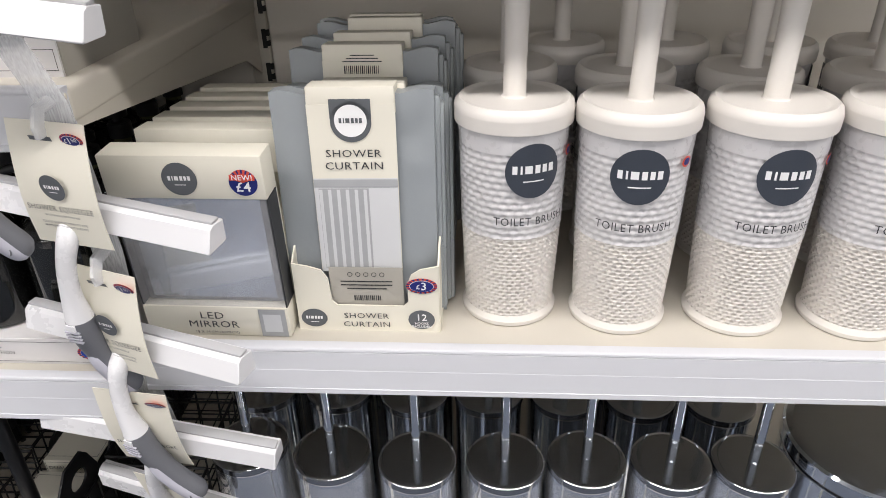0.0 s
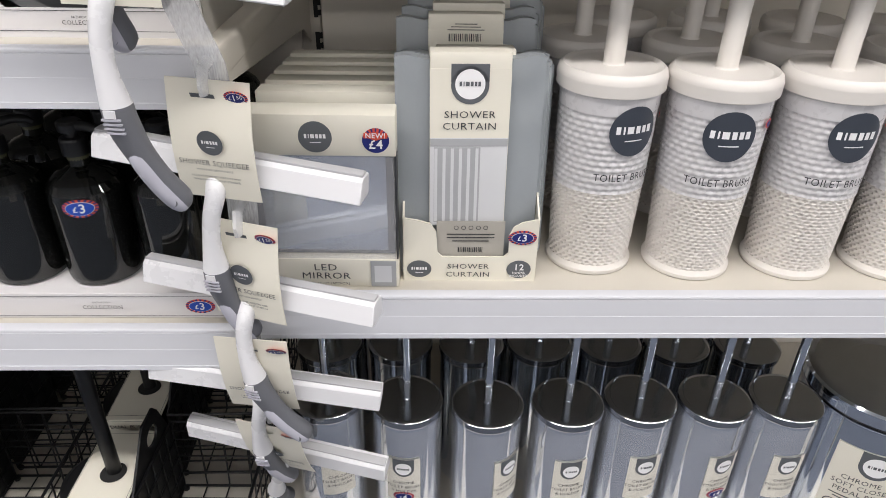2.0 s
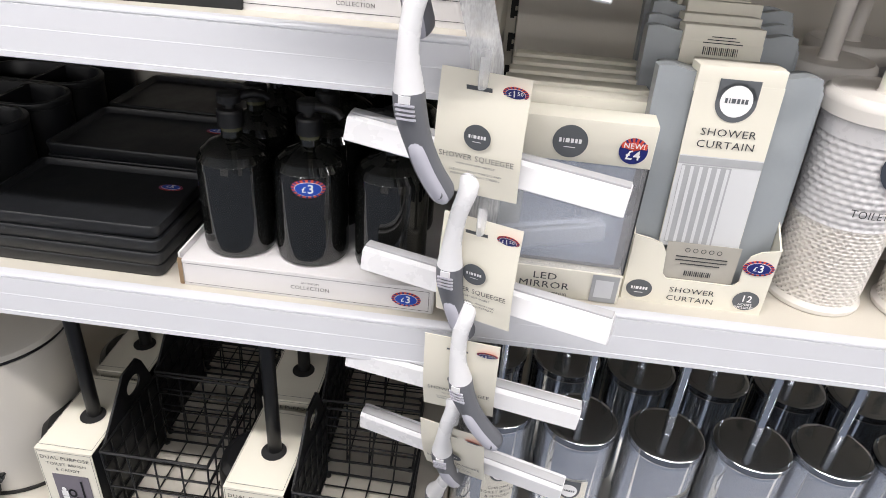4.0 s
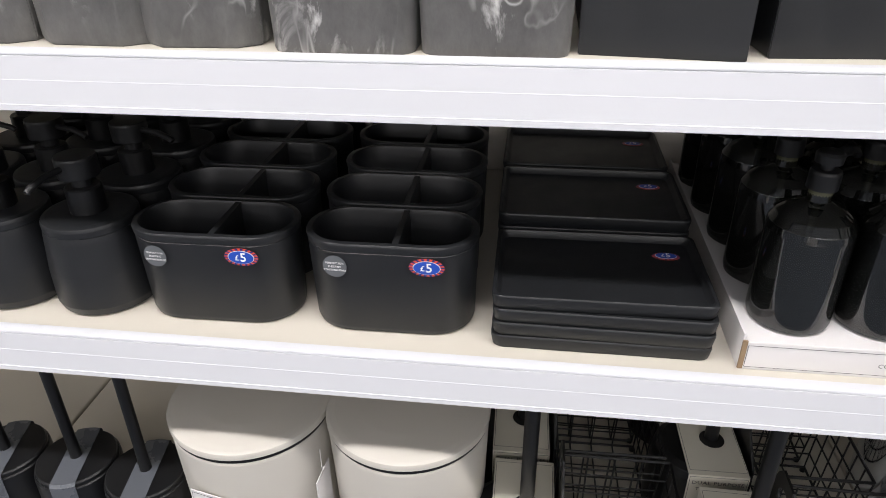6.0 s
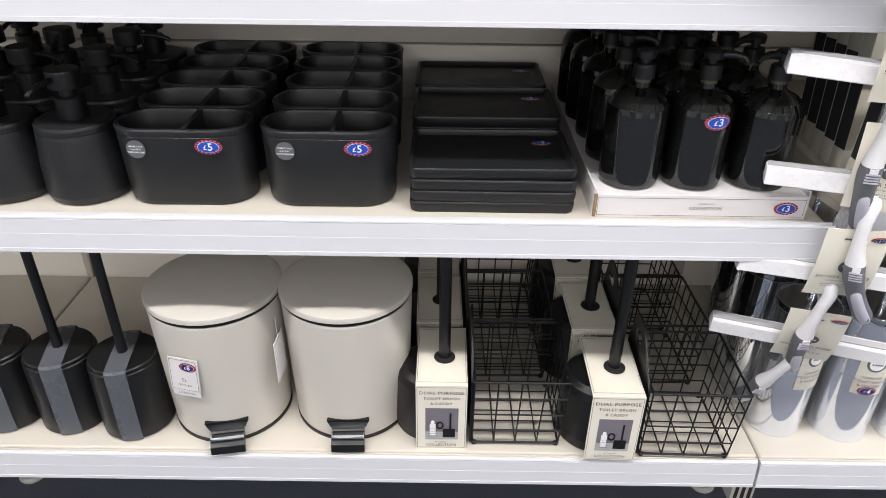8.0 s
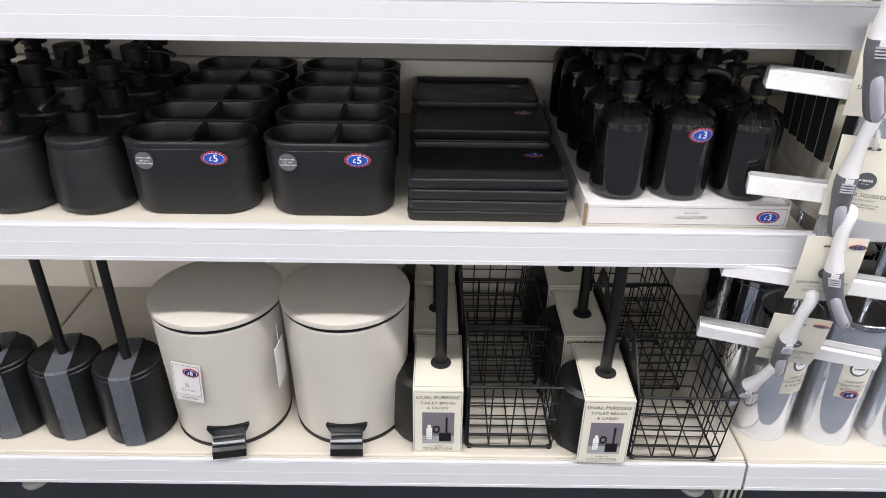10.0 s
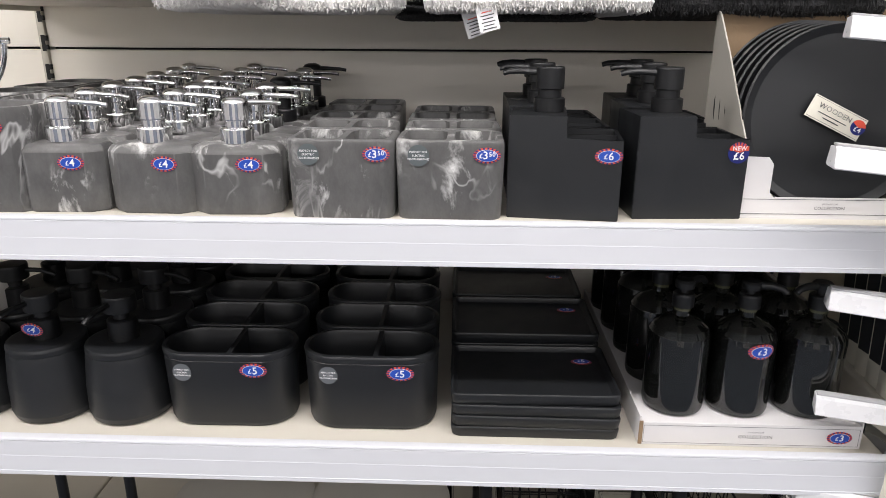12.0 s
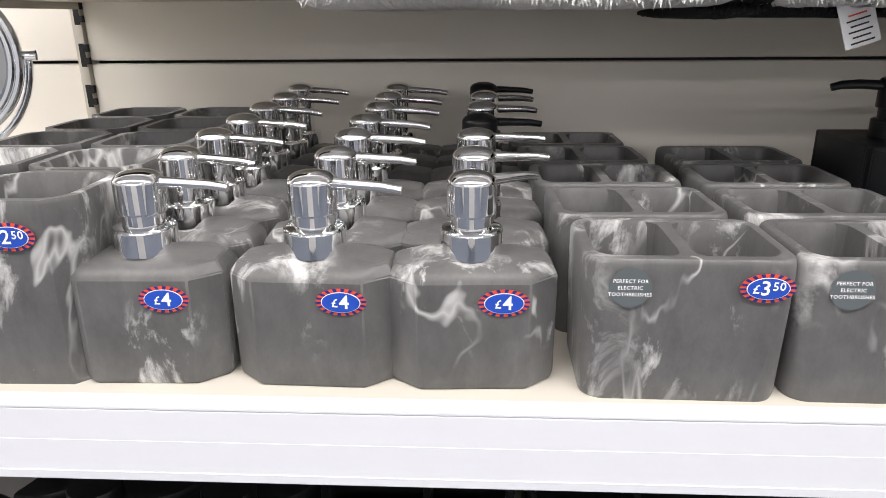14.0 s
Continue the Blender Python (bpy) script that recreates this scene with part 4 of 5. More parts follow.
def pedal_bin(tagged_card):
    ob = thing("pedal_bin", "putty coloured round metal pedal bin with black pedal", "bin", group="putty pedal bins on the base shelf")
    r = 0.1005
    part("foot_ring", lathe(bmesh.new(), [(r - 0.002, 0), (r + 0.0006, 0.001), (r + 0.0006, 0.006), (r - 0.002, 0.007)], 64), BLACKDEEP, ob, "black plastic foot ring")
    part("body", lathe(bmesh.new(), [(r - 0.001, 0.007), (r, 0.010), (r + 0.0072, 0.2215), (r + 0.0060, 0.2245), (r, 0.2255)], 72), GREIGE, ob)
    part("seal", lathe(bmesh.new(), [(r + 0.004, 0.2255), (r + 0.0070, 0.2262), (r + 0.0070, 0.2298), (r + 0.004, 0.2305)], 64), BLACKDEEP, ob)
    r += 0.0078
    part("lid", lathe(bmesh.new(), [(r - 0.001, 0.2305), (r + 0.0012, 0.232), (r + 0.0014, 0.2375), (r + 0.0004, 0.2400), (r - 0.0025, 0.2415), (r * 0.9, 0.2435), (r * 0.6, 0.2480), (r * 0.25, 0.2505), (0.002, 0.251)], 72), GREIGE, ob)
    part("hinge", one_block(-0.024, 0.024, r - 0.022, r + 0.008, 0.222, 0.249, bevel=0.004), BLACKDEEP, ob, "black plastic hinge")
    r -= 0.0088
    arm = bmesh.new()
    o = [(-0.036, 0.046), (0.036, 0.046), (0.0285, 0.030), (-0.0285, 0.030)]
    loft(arm, [[(x, y, z) for x, z in o] for y in (-r - 0.006, -r + 0.012)])
    bmesh.ops.bevel(arm, geom=arm.edges[:], offset=0.002, segments=2, affect="EDGES")
    pedal = part("pedal", arm, BLACKDEEP, ob, "black plastic pedal")
    tread = bmesh.new()
    loft(tread, [[(x, y, z) for y, z in ((-r - 0.004, 0.030), (-r - 0.028, 0.016), (-r - 0.030, 0.003), (-r - 0.026, 0.003), (-r - 0.006, 0.020))] for x in (-0.0275, 0.0275)])
    part("tread", tread, BLACKDEEP, pedal)
    part("tread_bar", one_block(-0.027, 0.027, -r - 0.0245, -r - 0.0085, 0.0255, 0.0285, bevel=0.001), CHROME, pedal, "chrome pedal strip")
    if tagged_card:
        card = part("swing_tag", one_block(-0.0245, 0.0245, -0.0005, 0.0005, -0.030, 0.030), CARD, ob, "white card swing tag", pose(-0.049, -r - 0.001, 0.142, -2, 3, -20))
        low = part("under_card", one_block(-0.0235, 0.0235, 0.0012, 0.0018, -0.040, 0.0), CARD, card)
        p = Print(INK, *PRICE_INKS)
        for z in (-0.027, 0.027):
            p.rect(0, z, 0.044, 0.0005, INK)
        for x in (-0.022, 0.022):
            p.rect(x, 0, 0.0005, 0.054, INK)
        place("price_sticker", price_mark("8", w=0.028, inner=NAVY), card, 0.008, -0.0008, 0.0155, label="red, white and navy oval price sticker")
        p.words("5L", 0, -0.009, 0.0060, INK)
        p.words("PEDAL BIN", 0, -0.018, 0.0032, INK)
        place("lettering", p.mesh("lettering"), card, 0, -0.0008, 0)
        q = Print(INK)
        q.words("COLLECTION", 0, -0.0345, 0.0032, INK)
        place("lettering", q.mesh("lettering"), low, 0, 0.0008, 0)
    return ob


pedal_bin(True).matrix_basis = pose(-1.2200, 0.7230, BASE, 0, 0, 10) @ Matrix.Diagonal((0.965, 0.965, 1.05, 1))
pedal_bin(False).matrix_basis = pose(-1.0125, 0.7310, BASE, 0, 0, 2) @ Matrix.Diagonal((0.965, 0.965, 1.05, 1))
hang = thing("swing_tag", "white card tag between the two bins", "tag", pose(-1.1135, 0.665, BASE, 0, 0, 86))
part("card", one_block(-0.022, 0.022, -0.0005, 0.0005, 0.115, 0.190), CARD, hang)
part("cord", tube(bmesh.new(), [(0, 0, 0.189), (0.002, 0.001, 0.205), (0.0, 0.0, 0.226)], 0.0006, 6), CARD, hang)


def brush_caddy():
    ob = thing("toilet_brush_caddy", "black toilet brush in a cream paper sleeve with wire basket", "toilet brush", group="brush and basket sets on the base shelf")
    part("holder", lathe(bmesh.new(), [(0.056, 0), (0.060, 0.003), (0.061, 0.02), (0.0575, 0.098), (0.054, 0.110), (0.045, 0.117), (0.002, 0.120)], 44, -0.014, 0.070), BLACKDEEP, ob)
    part("handle", lathe(bmesh.new(), [(0.0095, 0.118), (0.0090, 0.14), (0.0090, 0.378), (0.005, 0.382)], 20, 0.004, 0.068), BLACKDEEP, ob)
    sleeve = bmesh.new()
    w = 0.0385
    o = [(-0.0012, 0.0), (-0.0012, 0.128), (0.138, 0.1295), (0.138, 0.06), (0.1365, 0.06), (0.1365, 0.128), (0.0, 0.1265), (0.0, 0.0)]
    loft(sleeve, [[(x, y, z) for y, z in o] for x in (-w, w)])
    sl = part("paper_sleeve", sleeve, PAPER, ob, "cream paper sleeve with printed panel")
    hole = lathe(bmesh.new(), [(0.0165, 0.0), (0.0165, 0.0005)], 28)
    part("handle_hole", hole, STEEL_SLOT, sl, at=pose(0.004, 0.064, 0.1296))
    p = Print(INK, PRINTDARK, PHOTO, BLACKDEEP, WHITE)
    for z in (0.003, 0.125):
        p.rect(0, z, 2 * w - 0.004, 0.0005, INK)
    for x in (-w + 0.002, w - 0.002):
        p.rect(x, 0.064, 0.0005, 0.122, INK)
    p.words("DUAL PURPOSE", 0, 0.1145, 0.0062, INK, wide=0.066)
    p.words("TOILET BRUSH", 0, 0.1035, 0.0052, INK, wide=0.054)
    p.words("& CADDY", 0, 0.0935, 0.0052, INK)
    p.rect(0.001, 0.0525, 0.050, 0.064, PRINTDARK, 1)
    p.rect(0.001, 0.0285, 0.050, 0.016, PHOTO, 2)
    p.rect(0.012, 0.034, 0.019, 0.018, BLACKDEEP, 3)
    p.rect(0.014, 0.058, 0.0028, 0.034, BLACKDEEP, 3)
    p.ring(-0.002, 0.050, 0.006, 0.008, BLACKDEEP, 3, inner=0.55)
    p.rect(-0.013, 0.041, 0.009, 0.024, WHITE, 3)
    p.ring(-0.013, 0.056, 0.0030, 0.0040, WHITE, 3)
    for k in range(4):
        p.rect(-0.013, 0.028 + 0.005 * k, 0.014, 0.0004, BLACKDEEP, 4)
    p.words("BATHROOM", 0, 0.0145, 0.0024, INK)
    p.words("COLLECTION", 0, 0.0085, 0.0052, INK)
    place("lettering", p.mesh("lettering"), sl, 0, -0.0014, 0)
    q = Print(INK)
    for z in (0.005, 0.132):
        q.rect(0, z, 2 * w - 0.004, 0.0005, INK)
    for x in (-w + 0.002, w - 0.002):
        q.rect(x, 0.068, 0.0005, 0.126, INK)
    place("printed_border", q.mesh("printed_border"), sl, 0, 0, 0.1298, -90)
    plate = bmesh.new()
    side = [(0.012, 0.002), (0.150, 0.002), (0.150, 0.125), (0.128, 0.180), (0.118, 0.192), (0.082, 0.192), (0.070, 0.180), (0.012, 0.125)]
    outer = [plate.verts.new((0.0445, y, z)) for y, z in side]
    slot_line = [(0.1 + 0.017 * math.cos(radians(a)), 0.160 + 0.0135 * math.sin(radians(a))) for a in range(0, 360, 24)]
    inner = [plate.verts.new((0.0445, y, z)) for y, z in slot_line]
    es = [plate.edges.new((a, b)) for ring in (outer, inner) for a, b in zip(ring, ring[1:] + ring[:1])]
    bmesh.ops.triangle_fill(plate, use_beauty=True, edges=es, normal=(1, 0, 0))
    ext = bmesh.ops.extrude_face_region(plate, geom=plate.faces[:])
    bmesh.ops.translate(plate, vec=(0.003, 0, 0), verts=[v for v in ext["geom"] if isinstance(v, bmesh.types.BMVert)])
    part("carry_plate", plate, BLACKDEEP, ob, "black steel plate with an oval grip hole")
    basket = thing("basket", "", "")
    basket.parent = ob
    tagged(basket, "black wire basket")

    def corner(u, v, h):
        f = 1 + 0.07 * h / 0.126
        return (0.049 + (0.134 * u) * (1 + 0.06 * h / 0.126), 0.078 + (v - 0.5) * 0.140 * f, 0.006 + h)

    rims = bmesh.new()
    for h, r in ((0.0, 0.0019), (0.027, 0.0013), (0.060, 0.0013), (0.093, 0.0013), (0.126, 0.0021)):
        loop = [corner(u, v, h) for u, v in ((0, 0), (1, 0), (1, 1), (0, 1), (0, 0))]
        for a, b in zip(loop, loop[1:]):
            tube(rims, [a, b], r, 6)
    part("rim", rims, BLACKDEEP, basket)
    ribs = bmesh.new()
    for i in range(5):
        u = i / 4
        tube(ribs, [corner(u, 0, 0.126), corner(u, 0, 0), corner(u, 1, 0), corner(u, 1, 0.126)], 0.0013, 6)
    for i in range(1, 6):
        v = i / 6
        tube(ribs, [corner(0, v, 0.126), corner(0, v, 0), corner(1, v, 0), corner(1, v, 0.126)], 0.0013, 6)
    part("ribs", ribs, BLACKDEEP, basket)
    for u, v in ((0.02, 0.02), (0.98, 0.02), (0.98, 0.98), (0.02, 0.98)):
        c = corner(u, v, 0)
        part("foot", lathe(bmesh.new(), [(0.001, 0), (0.0042, 0.001), (0.0042, 0.005), (0.001, 0.007)], 12), BLACKDEEP, basket, at=pose(c[0], c[1], 0))
    return ob


CADDY = brush_caddy()
CADDY.matrix_basis = pose(-0.8590, 0.6215, BASE) @ Matrix.Scale(1.04, 4)
for qx, qy, yaw in ((-0.864, 0.783, 1), (-0.868, 0.945, 0), (-0.5905, 0.6020, -1), (-0.597, 0.770, 1), (-0.603, 0.934, 0)):
    copy_thing(CADDY, pose(qx, qy, BASE, 0, 0, yaw))

# ---- neighbouring bay: chrome brushes and bin below ----


def chrome_label(lines, w, h, wrap, price=""):
    p = Print(PAPER, SLATE, WHITE, INK, *PRICE_INKS[:1], NAVY, BLUE)
    p.rect(0, 0, w, h, PAPER, 1)
    p.rect(0, h * 0.40, w * 0.62, h * 0.2, SLATE, 2)
    p.ring(0, h * 0.28, w * 0.31, w * 0.31, SLATE, 2)
    p.ring(0, h * 0.28, w * 0.235, w * 0.235, WHITE, 3)
    p.mark(0, h * 0.285, w * 0.34, w * 0.075, SLATE, 4)
    for k, line in enumerate(lines):
        p.words(line, 0, -h * 0.06 - k * h * 0.105, h * 0.062, INK, 2)
    if price:
        p.price(0, -h * 0.395, w * 0.62, price, layer=2, inner=NAVY)
    return p.mesh("label", wrap)


CHROME_LABEL = {}
for mark in ("", "4"):
    CHROME_LABEL[mark] = chrome_label(("CHROME", "TOILET BRUSH", "& HOLDER"), 0.046, 0.078, 0.0462, mark)


def chrome_brush(label_turn, price, labelled):
    ob = thing("toilet_brush", "polished chrome toilet brush holder with chrome handle", "toilet brush", group="chrome toilet brushes on the base shelf")
    part("holder", lathe(bmesh.new(), [(0.0450, 0), (0.0458, 0.001), (0.0458, 0.004), (0.0448, 0.006), (0.0450, 0.236), (0.046, 0.238)], 56), CHROME, ob)
    part("lid", lathe(bmesh.new(), [(0.0460, 0.2385), (0.0472, 0.2395), (0.0472, 0.248), (0.0455, 0.2495), (0.040, 0.250), (0.002, 0.2512)], 56), CHROMELID, ob, "polished chrome lid, darkened like the shelf underside it reflects")
    part("handle", lathe(bmesh.new(), [(0.0065, 0.250), (0.0060, 0.254), (0.0060, 0.425), (0.003, 0.428)], 20), CHROME, ob)
    if labelled:
        place("label", CHROME_LABEL[price], ob, 0, 0, 0.145, rz=label_turn, label="cream paper label with a grey mark")
        film = lathe(bmesh.new(), [(0.0468, 0.002), (0.0468, 0.234)], 40, close=False)
        wrap = part("shrink_wrap", film, FILM, ob, "clear shrink wrap")
    return ob


for k, (kx, ky) in enumerate(((-0.292, 0.700), (-0.186, 0.690), (-0.080, 0.682), (0.026, 0.684), (0.124, 0.690), (0.224, 0.690), (0.320, 0.690))):
    chrome_brush((18, -6, 40, 6, 10, 18, 6)[k], "4" if k in (1, 5) else "", True).matrix_basis = pose(kx, ky, BASE - 0.001, 0, 0, 0)
for row in (1, 2):
    for k in range(7):
        chrome_brush(0, "", False).matrix_basis = pose(-0.300 + 0.1025 * k + random.uniform(-0.004, 0.004), 0.700 + 0.108 * row + random.uniform(-0.006, 0.006), BASE - 0.001)


def chrome_bin():
    ob = thing("pedal_bin", "polished chrome soft close pedal bin with dark lid", "bin", pose(0.475, 0.727, BASE - 0.001))
    r = 0.1015
    part("foot_ring", lathe(bmesh.new(), [(r, 0), (r + 0.0012, 0.001), (r + 0.0012, 0.010), (r, 0.011)], 64), BLACKDEEP, ob)
    part("body", lathe(bmesh.new(), [(r - 0.001, 0.011), (r, 0.012), (r, 0.232), (r - 0.003, 0.234)], 72), CHROME, ob)
    part("seal", lathe(bmesh.new(), [(r - 0.003, 0.234), (r - 0.001, 0.236), (r - 0.003, 0.238)], 64), BLACKDEEP, ob)
    part("lid_band", lathe(bmesh.new(), [(r - 0.001, 0.238), (r + 0.001, 0.239), (r + 0.001, 0.256), (r - 0.002, 0.259)], 72), CHROME, ob)
    part("lid", lathe(bmesh.new(), [(r - 0.002, 0.259), (r * 0.9, 0.263), (r * 0.5, 0.2675), (0.002, 0.269)], 72), CHROMELID, ob)
    p = Print(PAPER, SLATE, WHITE, INK, *PRICE_INKS[:1], NAVY, BLUE)
    p.rect(0, 0, 0.084, 0.125, PAPER, 1, cuts=14)
    p.ring(0.010, 0.040, 0.022, 0.022, SLATE, 2)
    p.rect(0.010, 0.053, 0.044, 0.018, SLATE, 2)
    p.ring(0.010, 0.040, 0.0165, 0.0165, WHITE, 3)
    p.mark(0.010, 0.040, 0.023, 0.0048, SLATE, 4)
    for k, line in enumerate(("CHROME", "SOFT CLOSE", "PEDAL BIN")):
        p.words(line, 0, 0.008 - 0.012 * k, 0.0082, INK, 2)
    p.rect(0, -0.026, 0.062, 0.0018, INK, 2)
    p.rect(0, -0.031, 0.050, 0.0018, INK, 2)
    p.ring(-0.024, -0.047, 0.010, 0.010, INK, 2, inner=0.85)
    place("label", p.mesh("label", r + 0.0005), ob, 0, 0, 0.135, rz=-28, label="large cream paper label")
    part("pedal", one_block(-0.03, 0.03, -r - 0.03, -r + 0.01, 0.004, 0.016, bevel=0.003), BLACKDEEP, ob)
    return ob


chrome_bin()

# ---- neighbouring bay: upper shelf ----


def led_mirror_box(front):
    ob = thing("mirror_box", "cream card box with a small framed mirror in its window", "boxed mirror", group="boxed mirrors on the shelf")
    w, h, d = 0.0750, 0.2015, 0.030
    part("top_band", one_block(-w, w, 0, d, h - 0.043, h, bevel=0.0012), PAPER, ob)
    part("bottom_band", one_block(-w, w, 0, d, 0.0, 0.036, bevel=0.0012), PAPER, ob)
    part("back", one_block(-w, w, d - 0.003, d - 0.001, 0.036, h - 0.043), PAPER, ob)
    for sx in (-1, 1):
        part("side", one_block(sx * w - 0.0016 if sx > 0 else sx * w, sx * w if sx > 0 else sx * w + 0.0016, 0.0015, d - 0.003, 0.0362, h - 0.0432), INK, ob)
    if front:
        part("mirror_frame", one_block(-w + 0.003, w - 0.003, 0.010, 0.024, 0.0365, h - 0.0435, bevel=0.003), DULL, ob, "dark grey mirror frame")
        part("mirror_glass", one_block(-w + 0.011, w - 0.011, 0.0088, 0.0098, 0.043, h - 0.046), MIRROR, ob, "silvered mirror")
        part("window_film", one_block(-w + 0.002, w - 0.002, 0.0012, 0.0016, 0.0365, h - 0.0435), FILM, ob, "clear window film")
        p = Print(SLATE, WHITE, INK, PHOTO, PHOTOLIGHT, *PRICE_INKS[:3])
        s = Print(*PRICE_INKS)
        s.round_offer(0, 0, 0.0130, "4")
        place("offer_sticker", s.mesh("offer_sticker"), ob, 0.056, -0.0005, h - 0.0255, label="round red and navy offer sticker")
        p.words("LED", -0.004, 0.0258, 0.0085, INK, wide=0.024)
        p.words("MIRROR", -0.004, 0.0148, 0.0085, INK, wide=0.052)
        p.words("18 X 14 CM (APPROX)", -0.002, 0.0048, 0.0032, INK)
        s = Print(PHOTO, PHOTOLIGHT)
        s.rect(0.0585, 0.0180, 0.0275, 0.034, PHOTO, 1)
        s.rect(0.0580, 0.0180, 0.0185, 0.022, PHOTOLIGHT, 2)
        place("picture", s.mesh("picture"), ob, 0, -0.0005, 0)
        s = Print(SLATE, WHITE)
        s.badge(-0.002, h - 0.0225, 0.0162)
        place("badge", s.mesh("badge"), ob, 0, -0.0005, 0, label="round slate mark")
        place("lettering", p.mesh("lettering"), ob, 0, -0.0005, 0)
    return ob


for k in range(6):
    led_mirror_box(k == 0).matrix_basis = on_side(-0.2670 + 0.003 * k, 0.648 + 0.0345 * k + (0.012 if k else 0), -1.0 + 0.3 * k, 0.0001 if k == 0 else 0.0, 3.0 if k == 0 else -3 - 0.6 * k)


def curtain_box():
    ob = thing("display_box", "cream card display box full of packed shower curtains", "display box", on_side(-0.1140, 0.6600, -0.5))
    w, d = 0.0728, 0.235
    o = [(-w, 0), (w, 0), (w, 0.078), (w - 0.018, 0.074), (w - 0.027, 0.068), (w - 0.031, 0.058), (w - 0.031, 0.036), (w - 0.036, 0.031), (-w + 0.042, 0.031), (-w + 0.037, 0.036), (-w + 0.035, 0.062), (-w + 0.029, 0.072), (-w + 0.016, 0.076), (-w, 0.079)]
    f = bmesh.new()
    loft(f, [[(x, y, z) for x, z in o] for y in (0.0, 0.002)])
    part("front_panel", f, PAPER, ob)
    for sx in (-1, 1):
        s = bmesh.new()
        so = [(0.0023, 0), (d, 0), (d, 0.125), (0.06, 0.115), (0.0023, 0.078)]
        loft(s, [[(x, y, z) for y, z in so] for x in (sx * w - 0.001, sx * w + 0.001)])
        part("side_panel", s, PAPER, ob)
    part("back_panel", one_block(-w, w, d, d + 0.002, 0, 0.13), PAPER, ob)
    part("bottom_panel", one_block(-w + 0.002, w - 0.002, 0.0025, d, 0.0003, 0.0020), PAPER, ob)
    p = Print(SLATE, WHITE, INK, *PRICE_INKS[:3])
    p.badge(-0.056, 0.0155, 0.0135, rz=0.0110)
    p.ring(0.0545, 0.0155, 0.0135, 0.0115, SLATE, 1)
    p.words("12", 0.0545, 0.0180, 0.0080, WHITE, 2)
    p.words("HOOKS", 0.0545, 0.0110, 0.0028, WHITE, 2)
    p.words("INCLUDED", 0.0545, 0.0072, 0.0028, WHITE, 2)
    p.words("SHOWER", -0.002, 0.0190, 0.0064, INK, wide=0.046)
    p.words("CURTAIN", -0.002, 0.0085, 0.0064, INK, wide=0.048)
    place("price_sticker", price_mark("3", w=0.031, inner=NAVY), ob, 0.056, -0.0005, 0.056, label="red, white and navy oval price sticker")
    place("lettering", p.mesh("lettering"), ob, 0, -0.0005, 0)


curtain_box()


def curtain_pack(front):
    ob = thing("shower_curtain", "folded blue-grey shower curtain with a cream paper band", "shower curtain", group="packed shower curtains in the display box")
    w, h, t = 0.0755, 0.240, 0.019
    bm = bmesh.new()
    nx, nz = 20, 26
    for y, side in ((0.0, -1), (t, 1)):
        rows = [[bm.verts.new((-w + 2 * w * i / nx, y + side * 0.0022 * noise.noise(Vector((i * 0.5, k * 0.3, side * 3.0 + front))) + side * 0.002 * math.sin(i / nx * math.pi) , h * k / nz + (0.002 * math.sin(i * 1.1) if k == nz else 0))) for i in range(nx + 1)] for k in range(nz + 1)]
        for a, b in zip(rows, rows[1:]):
            for i in range(nx):
                bm.faces.new((a[i], a[i + 1], b[i + 1], b[i]))
    bmesh.ops.bridge_loops(bm, edges=[e for e in bm.edges if e.is_boundary])
    part("folded_sheet", bm, FABRIC, ob)
    part("side_fold", one_block(w - 0.002, w + 0.0055, 0.006, t - 0.001, 0.01, h - 0.006, bevel=0.003), FABRIC, ob)
    part("side_fold", one_block(w + 0.002, w + 0.009, 0.010, t + 0.004, 0.01, h - 0.012, bevel=0.003), FABRIC, ob)
    bw = 0.0405
    band = one_block(-bw, bw, -0.0070, t + 0.003, h - 0.020, h + 0.006, bevel=0.0015)
    block(band, -bw, bw, -0.0074, -0.0062, 0.062, h - 0.010)
    wrap = part("paper_band", band, PAPER, ob, "cream paper band")
    if front:
        p = Print(SLATE, WHITE, INK, PHOTO, PHOTOLIGHT)
        p.rect(-0.0005, h - 0.014, 0.038, 0.018, SLATE, 1)
        p.ring(-0.0005, h - 0.026, 0.019, 0.019, SLATE, 1)
        p.ring(-0.0005, h - 0.025, 0.0150, 0.0150, WHITE, 2)
        p.mark(-0.0005, h - 0.0245, 0.022, 0.0046, SLATE, 3)
        p.words("SHOWER", 0.0, h - 0.056, 0.0074, INK, wide=0.052)
        p.words("CURTAIN", 0.0, h - 0.068, 0.0074, INK, wide=0.054)
        p.rect(0, 0.1110, 2 * bw - 0.001, 0.098, PHOTOLIGHT, 1)
        p.rect(0, 0.1550, 2 * bw - 0.001, 0.0080, PHOTO, 2)
        p.rect(-0.012, 0.1080, 0.048, 0.084, PHOTO, 2)
        for k in range(6):
            p.rect(-0.034 + 0.0085 * k, 0.1080, 0.0032, 0.082, PHOTOLIGHT, 3)
        place("lettering", p.mesh("lettering"), wrap, 0, -0.0077, 0)
    return ob


